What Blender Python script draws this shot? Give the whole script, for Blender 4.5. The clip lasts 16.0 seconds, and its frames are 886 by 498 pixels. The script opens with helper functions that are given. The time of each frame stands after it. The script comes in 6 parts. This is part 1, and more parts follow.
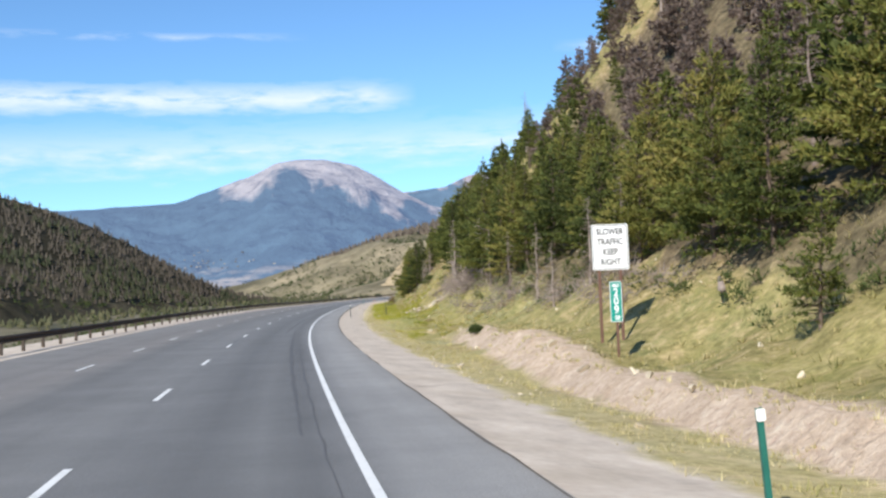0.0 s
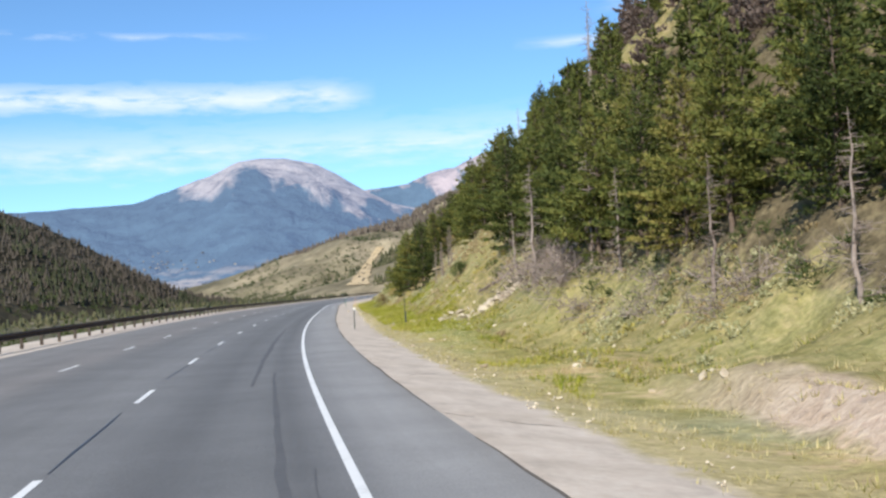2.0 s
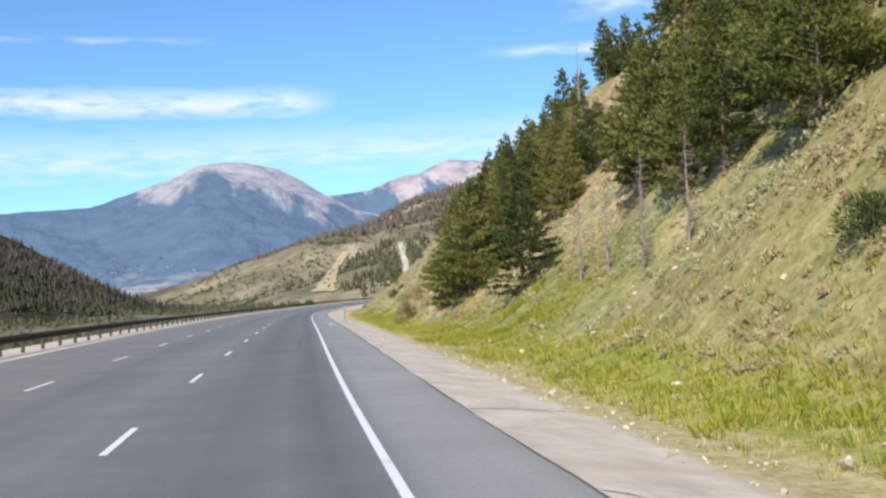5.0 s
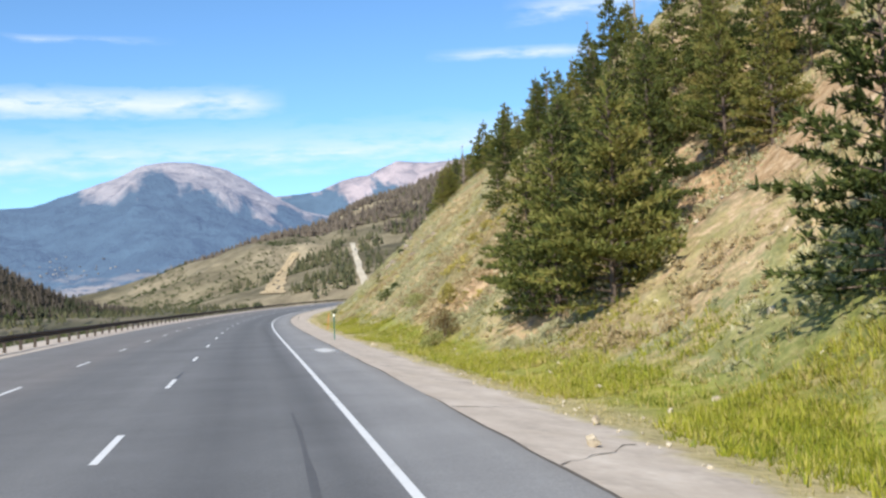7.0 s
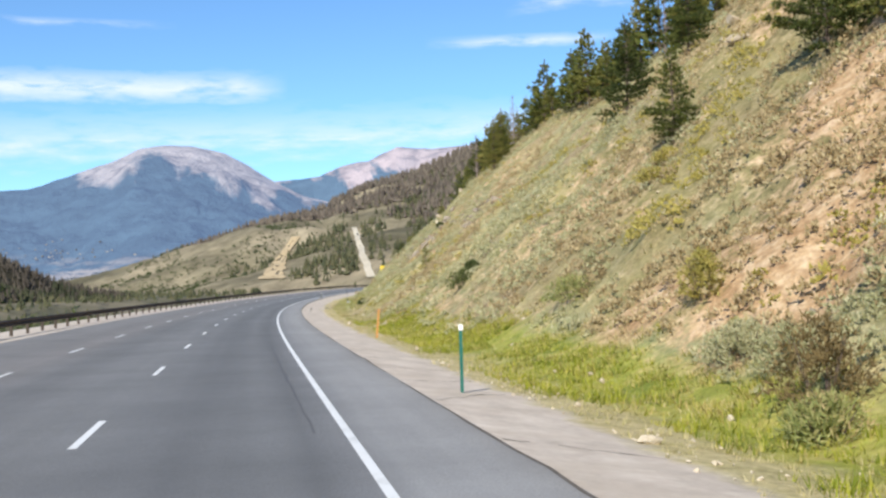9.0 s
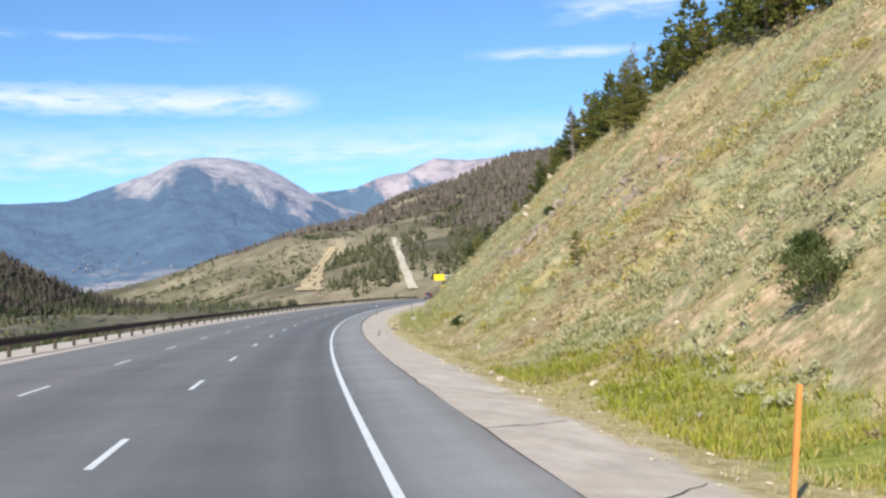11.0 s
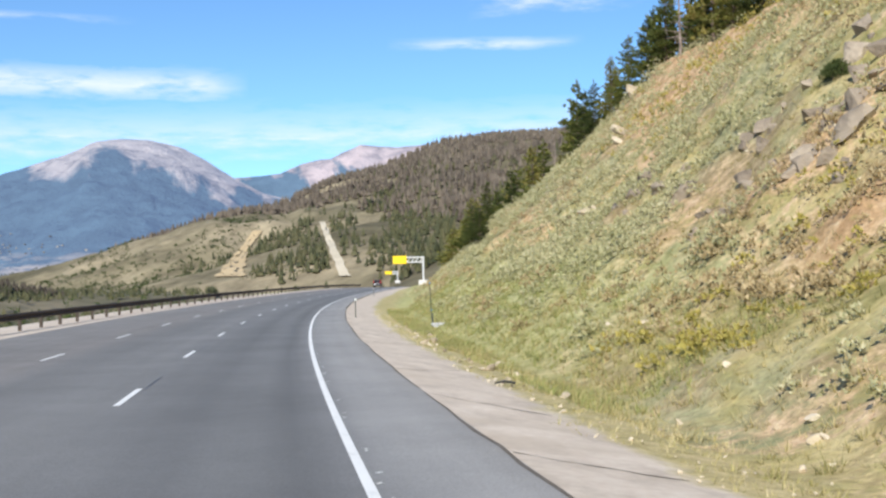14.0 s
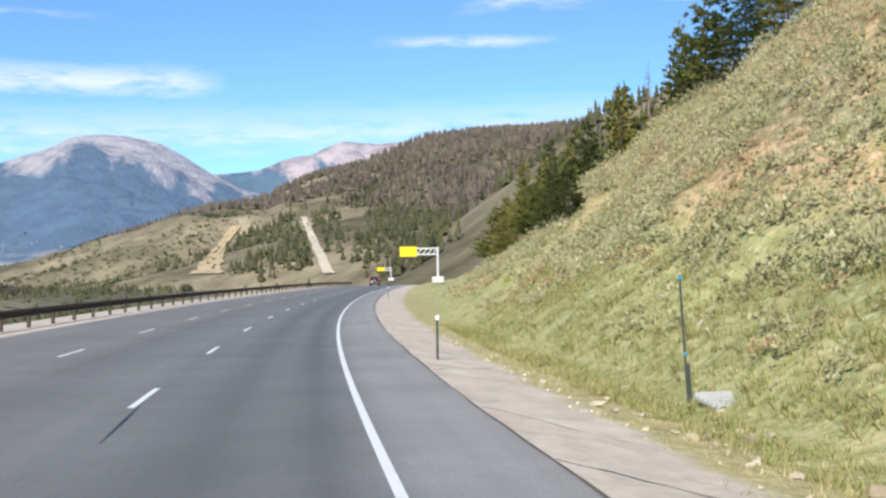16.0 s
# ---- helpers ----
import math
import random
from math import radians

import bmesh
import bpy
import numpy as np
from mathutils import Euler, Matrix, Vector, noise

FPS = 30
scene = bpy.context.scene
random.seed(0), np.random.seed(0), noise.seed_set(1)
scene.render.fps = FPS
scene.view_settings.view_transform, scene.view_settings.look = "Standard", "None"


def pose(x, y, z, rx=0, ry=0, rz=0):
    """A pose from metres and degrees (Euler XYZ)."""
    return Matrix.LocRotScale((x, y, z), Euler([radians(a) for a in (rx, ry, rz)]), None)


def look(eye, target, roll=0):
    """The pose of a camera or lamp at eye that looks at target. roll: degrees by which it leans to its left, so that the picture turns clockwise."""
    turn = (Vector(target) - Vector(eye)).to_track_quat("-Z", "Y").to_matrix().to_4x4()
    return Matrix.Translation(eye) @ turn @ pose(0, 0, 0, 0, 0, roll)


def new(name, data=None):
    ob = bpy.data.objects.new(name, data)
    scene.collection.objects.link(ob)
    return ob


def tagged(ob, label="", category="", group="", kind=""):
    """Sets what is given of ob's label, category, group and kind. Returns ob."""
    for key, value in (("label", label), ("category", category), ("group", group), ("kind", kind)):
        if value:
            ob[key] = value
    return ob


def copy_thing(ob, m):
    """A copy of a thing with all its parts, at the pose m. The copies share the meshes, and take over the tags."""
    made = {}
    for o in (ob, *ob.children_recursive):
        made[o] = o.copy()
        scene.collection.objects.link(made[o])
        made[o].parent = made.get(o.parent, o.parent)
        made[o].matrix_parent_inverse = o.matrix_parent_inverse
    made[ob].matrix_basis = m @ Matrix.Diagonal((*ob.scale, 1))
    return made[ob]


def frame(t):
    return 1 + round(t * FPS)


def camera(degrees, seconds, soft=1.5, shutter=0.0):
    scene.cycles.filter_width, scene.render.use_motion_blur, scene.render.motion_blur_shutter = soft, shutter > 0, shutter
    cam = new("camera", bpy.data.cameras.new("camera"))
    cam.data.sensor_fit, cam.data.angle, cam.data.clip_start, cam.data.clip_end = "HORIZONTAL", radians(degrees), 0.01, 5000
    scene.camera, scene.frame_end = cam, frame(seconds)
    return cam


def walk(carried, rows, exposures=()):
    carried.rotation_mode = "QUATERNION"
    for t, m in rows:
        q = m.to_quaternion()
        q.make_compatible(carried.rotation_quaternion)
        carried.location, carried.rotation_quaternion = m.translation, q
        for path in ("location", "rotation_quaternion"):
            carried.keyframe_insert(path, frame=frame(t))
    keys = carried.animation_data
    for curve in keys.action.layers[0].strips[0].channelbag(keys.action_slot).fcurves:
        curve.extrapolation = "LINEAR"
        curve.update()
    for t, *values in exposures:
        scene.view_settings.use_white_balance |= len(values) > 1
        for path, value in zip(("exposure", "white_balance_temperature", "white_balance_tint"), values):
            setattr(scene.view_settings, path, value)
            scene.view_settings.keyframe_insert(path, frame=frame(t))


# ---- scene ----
# camera and its path
cam = camera(42.14, 16.0, 2.5)
walk(cam, [
    (0, look((2.360, 0.000, 1.870), (18.314, 98.641, 5.803), -2.24)),
    (0.5, look((2.487, 9.328, 1.871), (19.249, 107.845, 5.531), -2.43)),
    (1, look((2.692, 18.652, 1.877), (19.897, 117.098, 5.378), -2.61)),
    (1.5, look((2.920, 27.959, 1.886), (20.822, 126.276, 5.540), -2.76)),
    (2, look((3.161, 37.317, 1.901), (22.360, 135.388, 5.572), -2.92)),
    (2.5, look((3.427, 46.841, 1.923), (23.264, 144.778, 5.783), -2.89)),
    (3, look((3.782, 56.356, 1.953), (24.781, 154.039, 6.088), -2.87)),
    (3.5, look((4.297, 65.680, 1.991), (26.031, 163.217, 5.757), -2.66)),
    (4, look((4.899, 74.934, 2.037), (24.250, 172.914, 7.088), -2.44)),
    (4.2, look((5.133, 78.637, 2.057), (25.152, 176.489, 6.967), -2.45)),
    (6.3, look((7.827, 117.362, 2.302), (32.848, 214.111, 5.964), -2.58)),
    (6.5, look((8.188, 121.067, 2.325), (33.863, 217.627, 6.424), -2.59)),
    (7, look((9.177, 130.415, 2.379), (36.058, 226.641, 6.626), -2.35)),
    (7.5, look((10.203, 139.656, 2.425), (37.931, 235.672, 5.907), -2.12)),
    (8, look((11.196, 148.514, 2.463), (39.344, 244.390, 6.402), -1.93)),
    (8.5, look((12.186, 157.330, 2.492), (39.897, 253.319, 6.758), -1.74)),
    (9, look((13.203, 166.414, 2.514), (40.173, 262.656, 5.677), -1.70)),
    (9.5, look((14.231, 175.594, 2.531), (38.097, 272.608, 6.839), -1.66)),
    (9.7, look((14.642, 179.273, 2.536), (38.355, 276.321, 6.949), -1.65)),
    (11.8, look((19.149, 218.311, 2.562), (44.020, 315.087, 6.535), -1.58)),
    (12, look((19.592, 222.010, 2.564), (44.926, 318.677, 6.285), -1.57)),
    (12.5, look((20.722, 231.237, 2.571), (46.932, 327.672, 6.220), -1.59)),
    (13, look((21.901, 240.440, 2.582), (49.438, 336.517, 5.915), -1.60)),
    (13.5, look((23.141, 249.592, 2.595), (52.245, 345.210, 5.773), -1.26)),
    (14, look((24.460, 258.757, 2.613), (54.817, 353.983, 5.850), -0.91)),
    (14.5, look((25.879, 267.991, 2.636), (57.032, 362.960, 5.849), -1.15)),
    (15, look((27.404, 277.284, 2.664), (58.950, 372.118, 6.042), -1.40)),
    (15.5, look((29.050, 286.662, 2.700), (61.487, 381.172, 6.659), -1.13)),
    (16, look((30.804, 296.061, 2.743), (62.803, 390.755, 5.768), -0.85)),
])

# world, sun and sky
SUN_AZ, SUN_EL = 212.0, 33.0
sun_data = bpy.data.lights.new("sun", "SUN")
sun_data.energy, sun_data.angle, sun_data.color = 4.8, radians(0.53), (1.0, 0.95, 0.86)
sun = new("sun", sun_data)
sun_way = Vector((math.sin(radians(SUN_AZ)) * math.cos(radians(SUN_EL)), math.cos(radians(SUN_AZ)) * math.cos(radians(SUN_EL)), math.sin(radians(SUN_EL))))
sun.matrix_world = look(tuple(sun_way * 50), (0, 0, 0))

world = bpy.data.worlds.new("world")
scene.world = world
world.use_nodes = True
wt = world.node_tree
wt.nodes.clear()


def wnode(kind, **values):
    n = wt.nodes.new(kind)
    for k, v in values.items():
        if k == "op":
            n.operation = v
        elif k == "clamp":
            n.use_clamp = v
    return n


def wmath(op, a, b=None, c=None, clamp=False):
    n = wnode("ShaderNodeMath", op=op, clamp=clamp)
    for i, v in enumerate((a, b, c)):
        if v is None:
            continue
        if isinstance(v, (int, float)):
            n.inputs[i].default_value = v
        else:
            wt.links.new(v, n.inputs[i])
    return n.outputs[0]


sky = wt.nodes.new("ShaderNodeTexSky")
sky.sky_type, sky.sun_disc = "NISHITA", False
sky.sun_elevation, sky.sun_rotation = radians(SUN_EL), radians(SUN_AZ)
sky.altitude, sky.air_density, sky.dust_density, sky.ozone_density = 2800, 1.0, 0.6, 2.5
coords = wt.nodes.new("ShaderNodeTexCoord")
axes = wt.nodes.new("ShaderNodeSeparateXYZ")
wt.links.new(coords.outputs["Generated"], axes.inputs[0])
az = wmath("MULTIPLY", wmath("ARCTAN2", axes.outputs[0], axes.outputs[1]), 180 / math.pi)
el = wmath("MULTIPLY", wmath("ARCSINE", axes.outputs[2]), 180 / math.pi)
flat = wt.nodes.new("ShaderNodeCombineXYZ")
wt.links.new(wmath("MULTIPLY", az, 0.22), flat.inputs[0])
wt.links.new(wmath("MULTIPLY", el, 0.95), flat.inputs[1])
cl = wt.nodes.new("ShaderNodeTexNoise")
cl.inputs["Scale"].default_value, cl.inputs["Detail"].default_value, cl.inputs["Roughness"].default_value = 1.5, 7.0, 0.6
wt.links.new(flat.outputs[0], cl.inputs["Vector"])


def cloud(az0, az1, el0, half, tilt, soft, gain, cut):
    """A streak of cloud between two bearings at a height above the horizon, in degrees."""
    mid = wmath("ADD", wmath("MULTIPLY", wmath("SUBTRACT", az, az0), tilt), el0)
    wob = wmath("MULTIPLY", wmath("SUBTRACT", cl.outputs[0], 0.5), half * 1.6)
    band = wmath("SUBTRACT", 1.0, wmath("DIVIDE", wmath("ABSOLUTE", wmath("SUBTRACT", wmath("ADD", el, wob), mid)), half), clamp=True)
    left = wmath("DIVIDE", wmath("SUBTRACT", az, az0), soft, clamp=True)
    right = wmath("DIVIDE", wmath("SUBTRACT", az1, az), soft, clamp=True)
    puff = wmath("MULTIPLY", wmath("SUBTRACT", cl.outputs[0], cut), gain, clamp=True)
    return wmath("MULTIPLY", wmath("MULTIPLY", band, puff), wmath("MULTIPLY", left, right))


clouds = None
for row in ((-40, 8.2, 9.95, 0.85, 0.0, 2.5, 4.5, 0.30), (-60, 40, 6.3, 1.5, 0.02, 6, 2.2, 0.28), (15, 25, 11.95, 0.35, 0.0, 4, 4.0, 0.30),
            (19, 40, 13.9, 0.9, 0.05, 2.5, 3.2, 0.36), (14, 22, 8.3, 0.3, 0.0, 3, 3.0, 0.35), (-6, 16, 7.4, 0.3, 0.0, 5, 3.0, 0.3), (-14, 3, 12.9, 0.25, 0.0, 3, 2.0, 0.42),
            (30, 170, 18, 3.0, 0.0, 8, 2.0, 0.45)):
    c = cloud(*row)
    clouds = c if clouds is None else wmath("MAXIMUM", clouds, c)
tint = wt.nodes.new("ShaderNodeMix")
tint.data_type, tint.blend_type = "RGBA", "MULTIPLY"
tint.inputs[0].default_value = 1.0
tint.inputs[7].default_value = (0.86, 1.14, 1.28, 1)
wt.links.new(sky.outputs[0], tint.inputs[6])
mixc = wt.nodes.new("ShaderNodeMix")
mixc.data_type = "RGBA"
mixc.inputs[7].default_value = (6.6, 7.3, 8.3, 1)
wt.links.new(wmath("MULTIPLY", clouds, 0.9), mixc.inputs[0])
wt.links.new(tint.outputs[2], mixc.inputs[6])
bg = wt.nodes.new("ShaderNodeBackground")
bg.inputs[1].default_value = 0.11
wt.links.new(mixc.outputs[2], bg.inputs[0])
wout = wt.nodes.new("ShaderNodeOutputWorld")
wt.links.new(bg.outputs[0], wout.inputs[0])
scene.view_settings.exposure = 0.35


# materials
def principled(name, rough=0.8, metal=0.0, spec=0.3):
    m = bpy.data.materials.new(name)
    m.use_nodes = True
    b = m.node_tree.nodes["Principled BSDF"]
    b.inputs["Roughness"].default_value, b.inputs["Metallic"].default_value = rough, metal
    b.inputs["Specular IOR Level"].default_value = spec
    return m, m.node_tree, b


def link_in(t, value, socket):
    if isinstance(value, (int, float)):
        socket.default_value = value
    else:
        t.links.new(value, socket)


def mth(t, op, a, b=0.0, clamp=False):
    n = t.nodes.new("ShaderNodeMath")
    n.operation, n.use_clamp = op, clamp
    link_in(t, a, n.inputs[0])
    link_in(t, b, n.inputs[1])
    return n.outputs[0]


def noise_tex(t, vec, scale, detail=4.0, rough=0.55, stretch=None):
    if stretch:
        mp = t.nodes.new("ShaderNodeMapping")
        mp.inputs["Scale"].default_value = stretch
        t.links.new(vec, mp.inputs[0])
        vec = mp.outputs[0]
    n = t.nodes.new("ShaderNodeTexNoise")
    n.inputs["Scale"].default_value, n.inputs["Detail"].default_value, n.inputs["Roughness"].default_value = scale, detail, rough
    t.links.new(vec, n.inputs["Vector"])
    return n.outputs[0]


def ramp(t, fac, stops):
    r = t.nodes.new("ShaderNodeValToRGB")
    e = r.color_ramp.elements
    while len(e) < len(stops):
        e.new(0.5)
    for k, (p, c) in zip(e, stops):
        k.position, k.color = p, (*c, 1)
    t.links.new(fac, r.inputs[0])
    return r.outputs[0]


def mixed(t, fac, a, b, blend="MIX"):
    n = t.nodes.new("ShaderNodeMix")
    n.data_type, n.blend_type = "RGBA", blend
    link_in(t, fac, n.inputs[0])
    for v, s in ((a, n.inputs[6]), (b, n.inputs[7])):
        if isinstance(v, tuple):
            s.default_value = (*v, 1)
        else:
            t.links.new(v, s)
    return n.outputs[2]


def bumped(t, b, height, strength=0.4, dist=0.05):
    n = t.nodes.new("ShaderNodeBump")
    n.inputs["Strength"].default_value, n.inputs["Distance"].default_value = strength, dist
    t.links.new(height, n.inputs["Height"])
    t.links.new(n.outputs[0], b.inputs["Normal"])


def place(t, world_space=True):
    if world_space:
        return t.nodes.new("ShaderNodeNewGeometry").outputs["Position"]
    return t.nodes.new("ShaderNodeTexCoord").outputs["Object"]


def blotchy(name, stops, scale, fine, rough=0.85, metal=0.0, spec=0.3, bump=0.4, dist=0.02, world_space=False, island=0.0, vary=0.0):
    """A surface whose colour runs through stops by noise at two scales."""
    m, t, b = principled(name, rough, metal, spec)
    p = place(t, world_space)
    n1, n2 = noise_tex(t, p, scale), noise_tex(t, p, fine, 3.0)
    fac = mth(t, "ADD", mth(t, "MULTIPLY", n1, 0.65), mth(t, "MULTIPLY", n2, 0.35))
    if island:
        g = t.nodes.new("ShaderNodeNewGeometry")
        fac = mth(t, "ADD", fac, mth(t, "MULTIPLY", mth(t, "SUBTRACT", g.outputs["Random Per Island"], 0.5), island))
    if vary:
        o = t.nodes.new("ShaderNodeObjectInfo")
        fac = mth(t, "ADD", fac, mth(t, "MULTIPLY", mth(t, "SUBTRACT", o.outputs["Random"], 0.5), vary))
    t.links.new(ramp(t, fac, stops), b.inputs["Base Color"])
    if bump:
        bumped(t, b, n2, bump, dist)
    return m


def leafy(name, stops, scale, fine, island=0.25, vary=0.15, glow=0.25):
    """Foliage: varied by tuft, with some light let through."""
    m = blotchy(name, stops, scale, fine, 0.7, 0, 0.25, 0, 0, True, island, vary)
    t = m.node_tree
    b = t.nodes["Principled BSDF"]
    tr = t.nodes.new("ShaderNodeBsdfTranslucent")
    t.links.new(b.inputs["Base Color"].links[0].from_socket, tr.inputs[0])
    mx = t.nodes.new("ShaderNodeMixShader")
    mx.inputs[0].default_value = glow
    t.links.new(b.outputs[0], mx.inputs[1])
    t.links.new(tr.outputs[0], mx.inputs[2])
    t.links.new(mx.outputs[0], t.nodes["Material Output"].inputs[0])
    return m


def road_uv(t):
    u = t.nodes.new("ShaderNodeUVMap")
    sx = t.nodes.new("ShaderNodeSeparateXYZ")
    t.links.new(u.outputs[0], sx.inputs[0])
    return u.outputs[0], sx.outputs[0], sx.outputs[1]


def asphalt_material():
    m, t, b = principled("asphalt", 0.86, 0, 0.35)
    uv, s, d = road_uv(t)
    p = place(t)
    grain = noise_tex(t, p, 38.0, 3.0, 0.7)
    broad = noise_tex(t, uv, 1.0, 5.0, 0.6, (0.03, 0.5, 1))
    streak = noise_tex(t, uv, 1.0, 4.0, 0.6, (0.02, 1.3, 1))
    # lanes polished to different greys: bearing across the road, metres right of the first lane line
    lane = ramp(t, mth(t, "DIVIDE", mth(t, "ADD", mth(t, "ADD", d, 9.3), mth(t, "MULTIPLY", mth(t, "SUBTRACT", broad, 0.5), 0.7)), 14.5),
                ((0.0, (0.236, 0.221, 0.206)), (0.10, (0.215, 0.208, 0.199)), (0.30, (0.196, 0.186, 0.178)), (0.385, (0.214, 0.201, 0.190)), (0.47, (0.162, 0.160, 0.158)),
                 (0.60, (0.192, 0.191, 0.189)), (0.665, (0.176, 0.176, 0.176)), (0.74, (0.140, 0.141, 0.142)), (0.795, (0.168, 0.169, 0.169)), (0.835, (0.137, 0.138, 0.139)),
                 (0.868, (0.185, 0.185, 0.186)), (0.90, (0.270, 0.267, 0.263)), (0.96, (0.300, 0.294, 0.286)), (1.0, (0.262, 0.250, 0.234))))
    lane = mixed(t, 0.35, lane, ramp(t, streak, ((0.3, (0.40, 0.40, 0.40)), (0.7, (0.60, 0.60, 0.60)))), "OVERLAY")
    lane = mixed(t, 0.6, lane, ramp(t, noise_tex(t, p, 0.35, 5.0, 0.65), ((0.3, (0.40, 0.40, 0.40)), (0.7, (0.60, 0.60, 0.60)))), "OVERLAY")
    lane = mixed(t, 0.5, lane, ramp(t, grain, ((0.25, (0.25, 0.25, 0.25)), (0.75, (0.75, 0.75, 0.75)))), "OVERLAY")
    t.links.new(lane, b.inputs["Base Color"])
    bumped(t, b, grain, 0.5, 0.01)
    return m


def slope_material():
    """Dry mountain slope: straw grass, bare tan soil, grey-green sage ground."""
    m, t, b = principled("dry_slope", 0.95, 0, 0.1)
    p = place(t)
    uv, s, d = road_uv(t)
    big, mid, fine = noise_tex(t, p, 0.085, 5.0, 0.6), noise_tex(t, p, 0.55, 5.0, 0.62), noise_tex(t, p, 6.0, 4.0, 0.7)
    patch_n, tone = noise_tex(t, p, 0.16, 6.0, 0.7), noise_tex(t, p, 1.7, 5.0, 0.7)
    grass = ramp(t, mid, ((0.34, (0.24, 0.22, 0.085)), (0.44, (0.35, 0.305, 0.125)), (0.51, (0.45, 0.375, 0.17)), (0.58, (0.53, 0.435, 0.225)), (0.66, (0.38, 0.32, 0.15))))
    sage_ground = ramp(t, tone, ((0.34, (0.24, 0.24, 0.12)), (0.64, (0.42, 0.39, 0.225))))
    soil = ramp(t, tone, ((0.36, (0.36, 0.22, 0.115)), (0.5, (0.50, 0.335, 0.185)), (0.62, (0.62, 0.46, 0.29))))
    col = mixed(t, ramp(t, patch_n, ((0.46, (0, 0, 0)), (0.58, (1, 1, 1)))), grass, sage_ground)
    rust = ramp(t, noise_tex(t, p, 0.12, 6.0, 0.72), ((0.50, (0, 0, 0)), (0.58, (1, 1, 1))))
    col = mixed(t, mth(t, "MULTIPLY", rust, 0.75), col, ramp(t, tone, ((0.36, (0.24, 0.165, 0.09)), (0.5, (0.35, 0.255, 0.145)), (0.64, (0.46, 0.36, 0.22)))))
    bare = mth(t, "ADD", mth(t, "MULTIPLY", big, 0.6), mth(t, "MULTIPLY", tone, 0.4))
    # darker olive brush ground on the high slope past the pines
    brush = mth(t, "MULTIPLY", mth(t, "MULTIPLY", mth(t, "DIVIDE", mth(t, "SUBTRACT", s, 178.0), 8.0, True), mth(t, "DIVIDE", mth(t, "SUBTRACT", 236.0, s), 20.0, True)), mth(t, "DIVIDE", mth(t, "SUBTRACT", d, 11.5), 2.0, True))
    col = mixed(t, mth(t, "MULTIPLY", brush, 0.65), col, ramp(t, tone, ((0.36, (0.15, 0.135, 0.055)), (0.5, (0.26, 0.22, 0.10)), (0.64, (0.37, 0.30, 0.165)))))
    # barer stretches of the slope along the road
    along = ramp(t, mth(t, "DIVIDE", s, 400.0), ((0.24, (0, 0, 0)), (0.26, (0.08, 0.08, 0.08)), (0.275, (0.08, 0.08, 0.08)), (0.29, (0, 0, 0)), (0.36, (0, 0, 0)), (0.40, (0.085, 0.085, 0.085)), (0.46, (0.085, 0.085, 0.085)), (0.52, (0.055, 0.055, 0.055)), (0.58, (0, 0, 0)), (0.66, (0, 0, 0)), (0.71, (0.025, 0.025, 0.025)), (0.78, (0, 0, 0)), (0.82, (0.06, 0.06, 0.06)), (0.93, (0.06, 0.06, 0.06)), (0.97, (0, 0, 0))))
    # scars of bare tan soil: place along and across, size
    for cs, cd, size in ((195.8, 12.4, 2.4), (189.5, 14.2, 3.4), (197.0, 20.0, 3.8), (176.0, 20.0, 3.0), (162.5, 23.5, 4.5), (266.0, 20.5, 5.0), (278.5, 24.5, 4.0), (336.0, 25.5, 6.5), (343.0, 28.0, 5.0), (324.0, 25.5, 4.5), (312.0, 28.0, 4.5), (285.5, 15.2, 1.6), (311.0, 18.0, 2.2), (291.0, 18.5, 3.0)):
        far = t.nodes.new("ShaderNodeVectorMath")
        far.operation = "DISTANCE"
        t.links.new(uv, far.inputs[0])
        far.inputs[1].default_value = (cs, cd, 0)
        bare = mth(t, "ADD", bare, mth(t, "MULTIPLY", mth(t, "SUBTRACT", 1.0, mth(t, "DIVIDE", far.outputs["Value"], size * 1.3), True), 0.14))
    bare = mth(t, "ADD", bare, mth(t, "MULTIPLY", along, mth(t, "DIVIDE", mth(t, "SUBTRACT", d, 11.6), 5.0, True)))
    col = mixed(t, ramp(t, bare, ((0.535, (0, 0, 0)), (0.60, (1, 1, 1)))), col, soil)
    # brown needle litter under the pines, its dark tone also painting in their shade
    in_wood = mth(t, "MULTIPLY", mth(t, "DIVIDE", mth(t, "SUBTRACT", 109.0, s), 4.0, True), mth(t, "DIVIDE", mth(t, "SUBTRACT", d, mth(t, "ADD", 14.0, mth(t, "MULTIPLY", mid, 3.6))), 0.8, True))
    in_wood = mth(t, "MAXIMUM", in_wood, mth(t, "MULTIPLY", mth(t, "DIVIDE", mth(t, "SUBTRACT", s, 120.0), 4.0, True), mth(t, "MULTIPLY", mth(t, "DIVIDE", mth(t, "SUBTRACT", 152.0, s), 5.0, True), mth(t, "DIVIDE", mth(t, "SUBTRACT", d, 20.0), 4.0, True))))
    litter_shade = ramp(t, tone, ((0.36, (0.065, 0.050, 0.034)), (0.5, (0.125, 0.098, 0.062)), (0.64, (0.21, 0.17, 0.10))))
    col = mixed(t, mth(t, "MULTIPLY", in_wood, 0.9), col, litter_shade)
    # olive grass between the wood and the ditch
    olive = mth(t, "MULTIPLY", mth(t, "DIVIDE", mth(t, "SUBTRACT", 132.0, s), 8.0, True), mth(t, "DIVIDE", mth(t, "SUBTRACT", d, 10.0), 1.0, True))
    olive = mth(t, "MULTIPLY", olive, mth(t, "SUBTRACT", 1.0, in_wood))
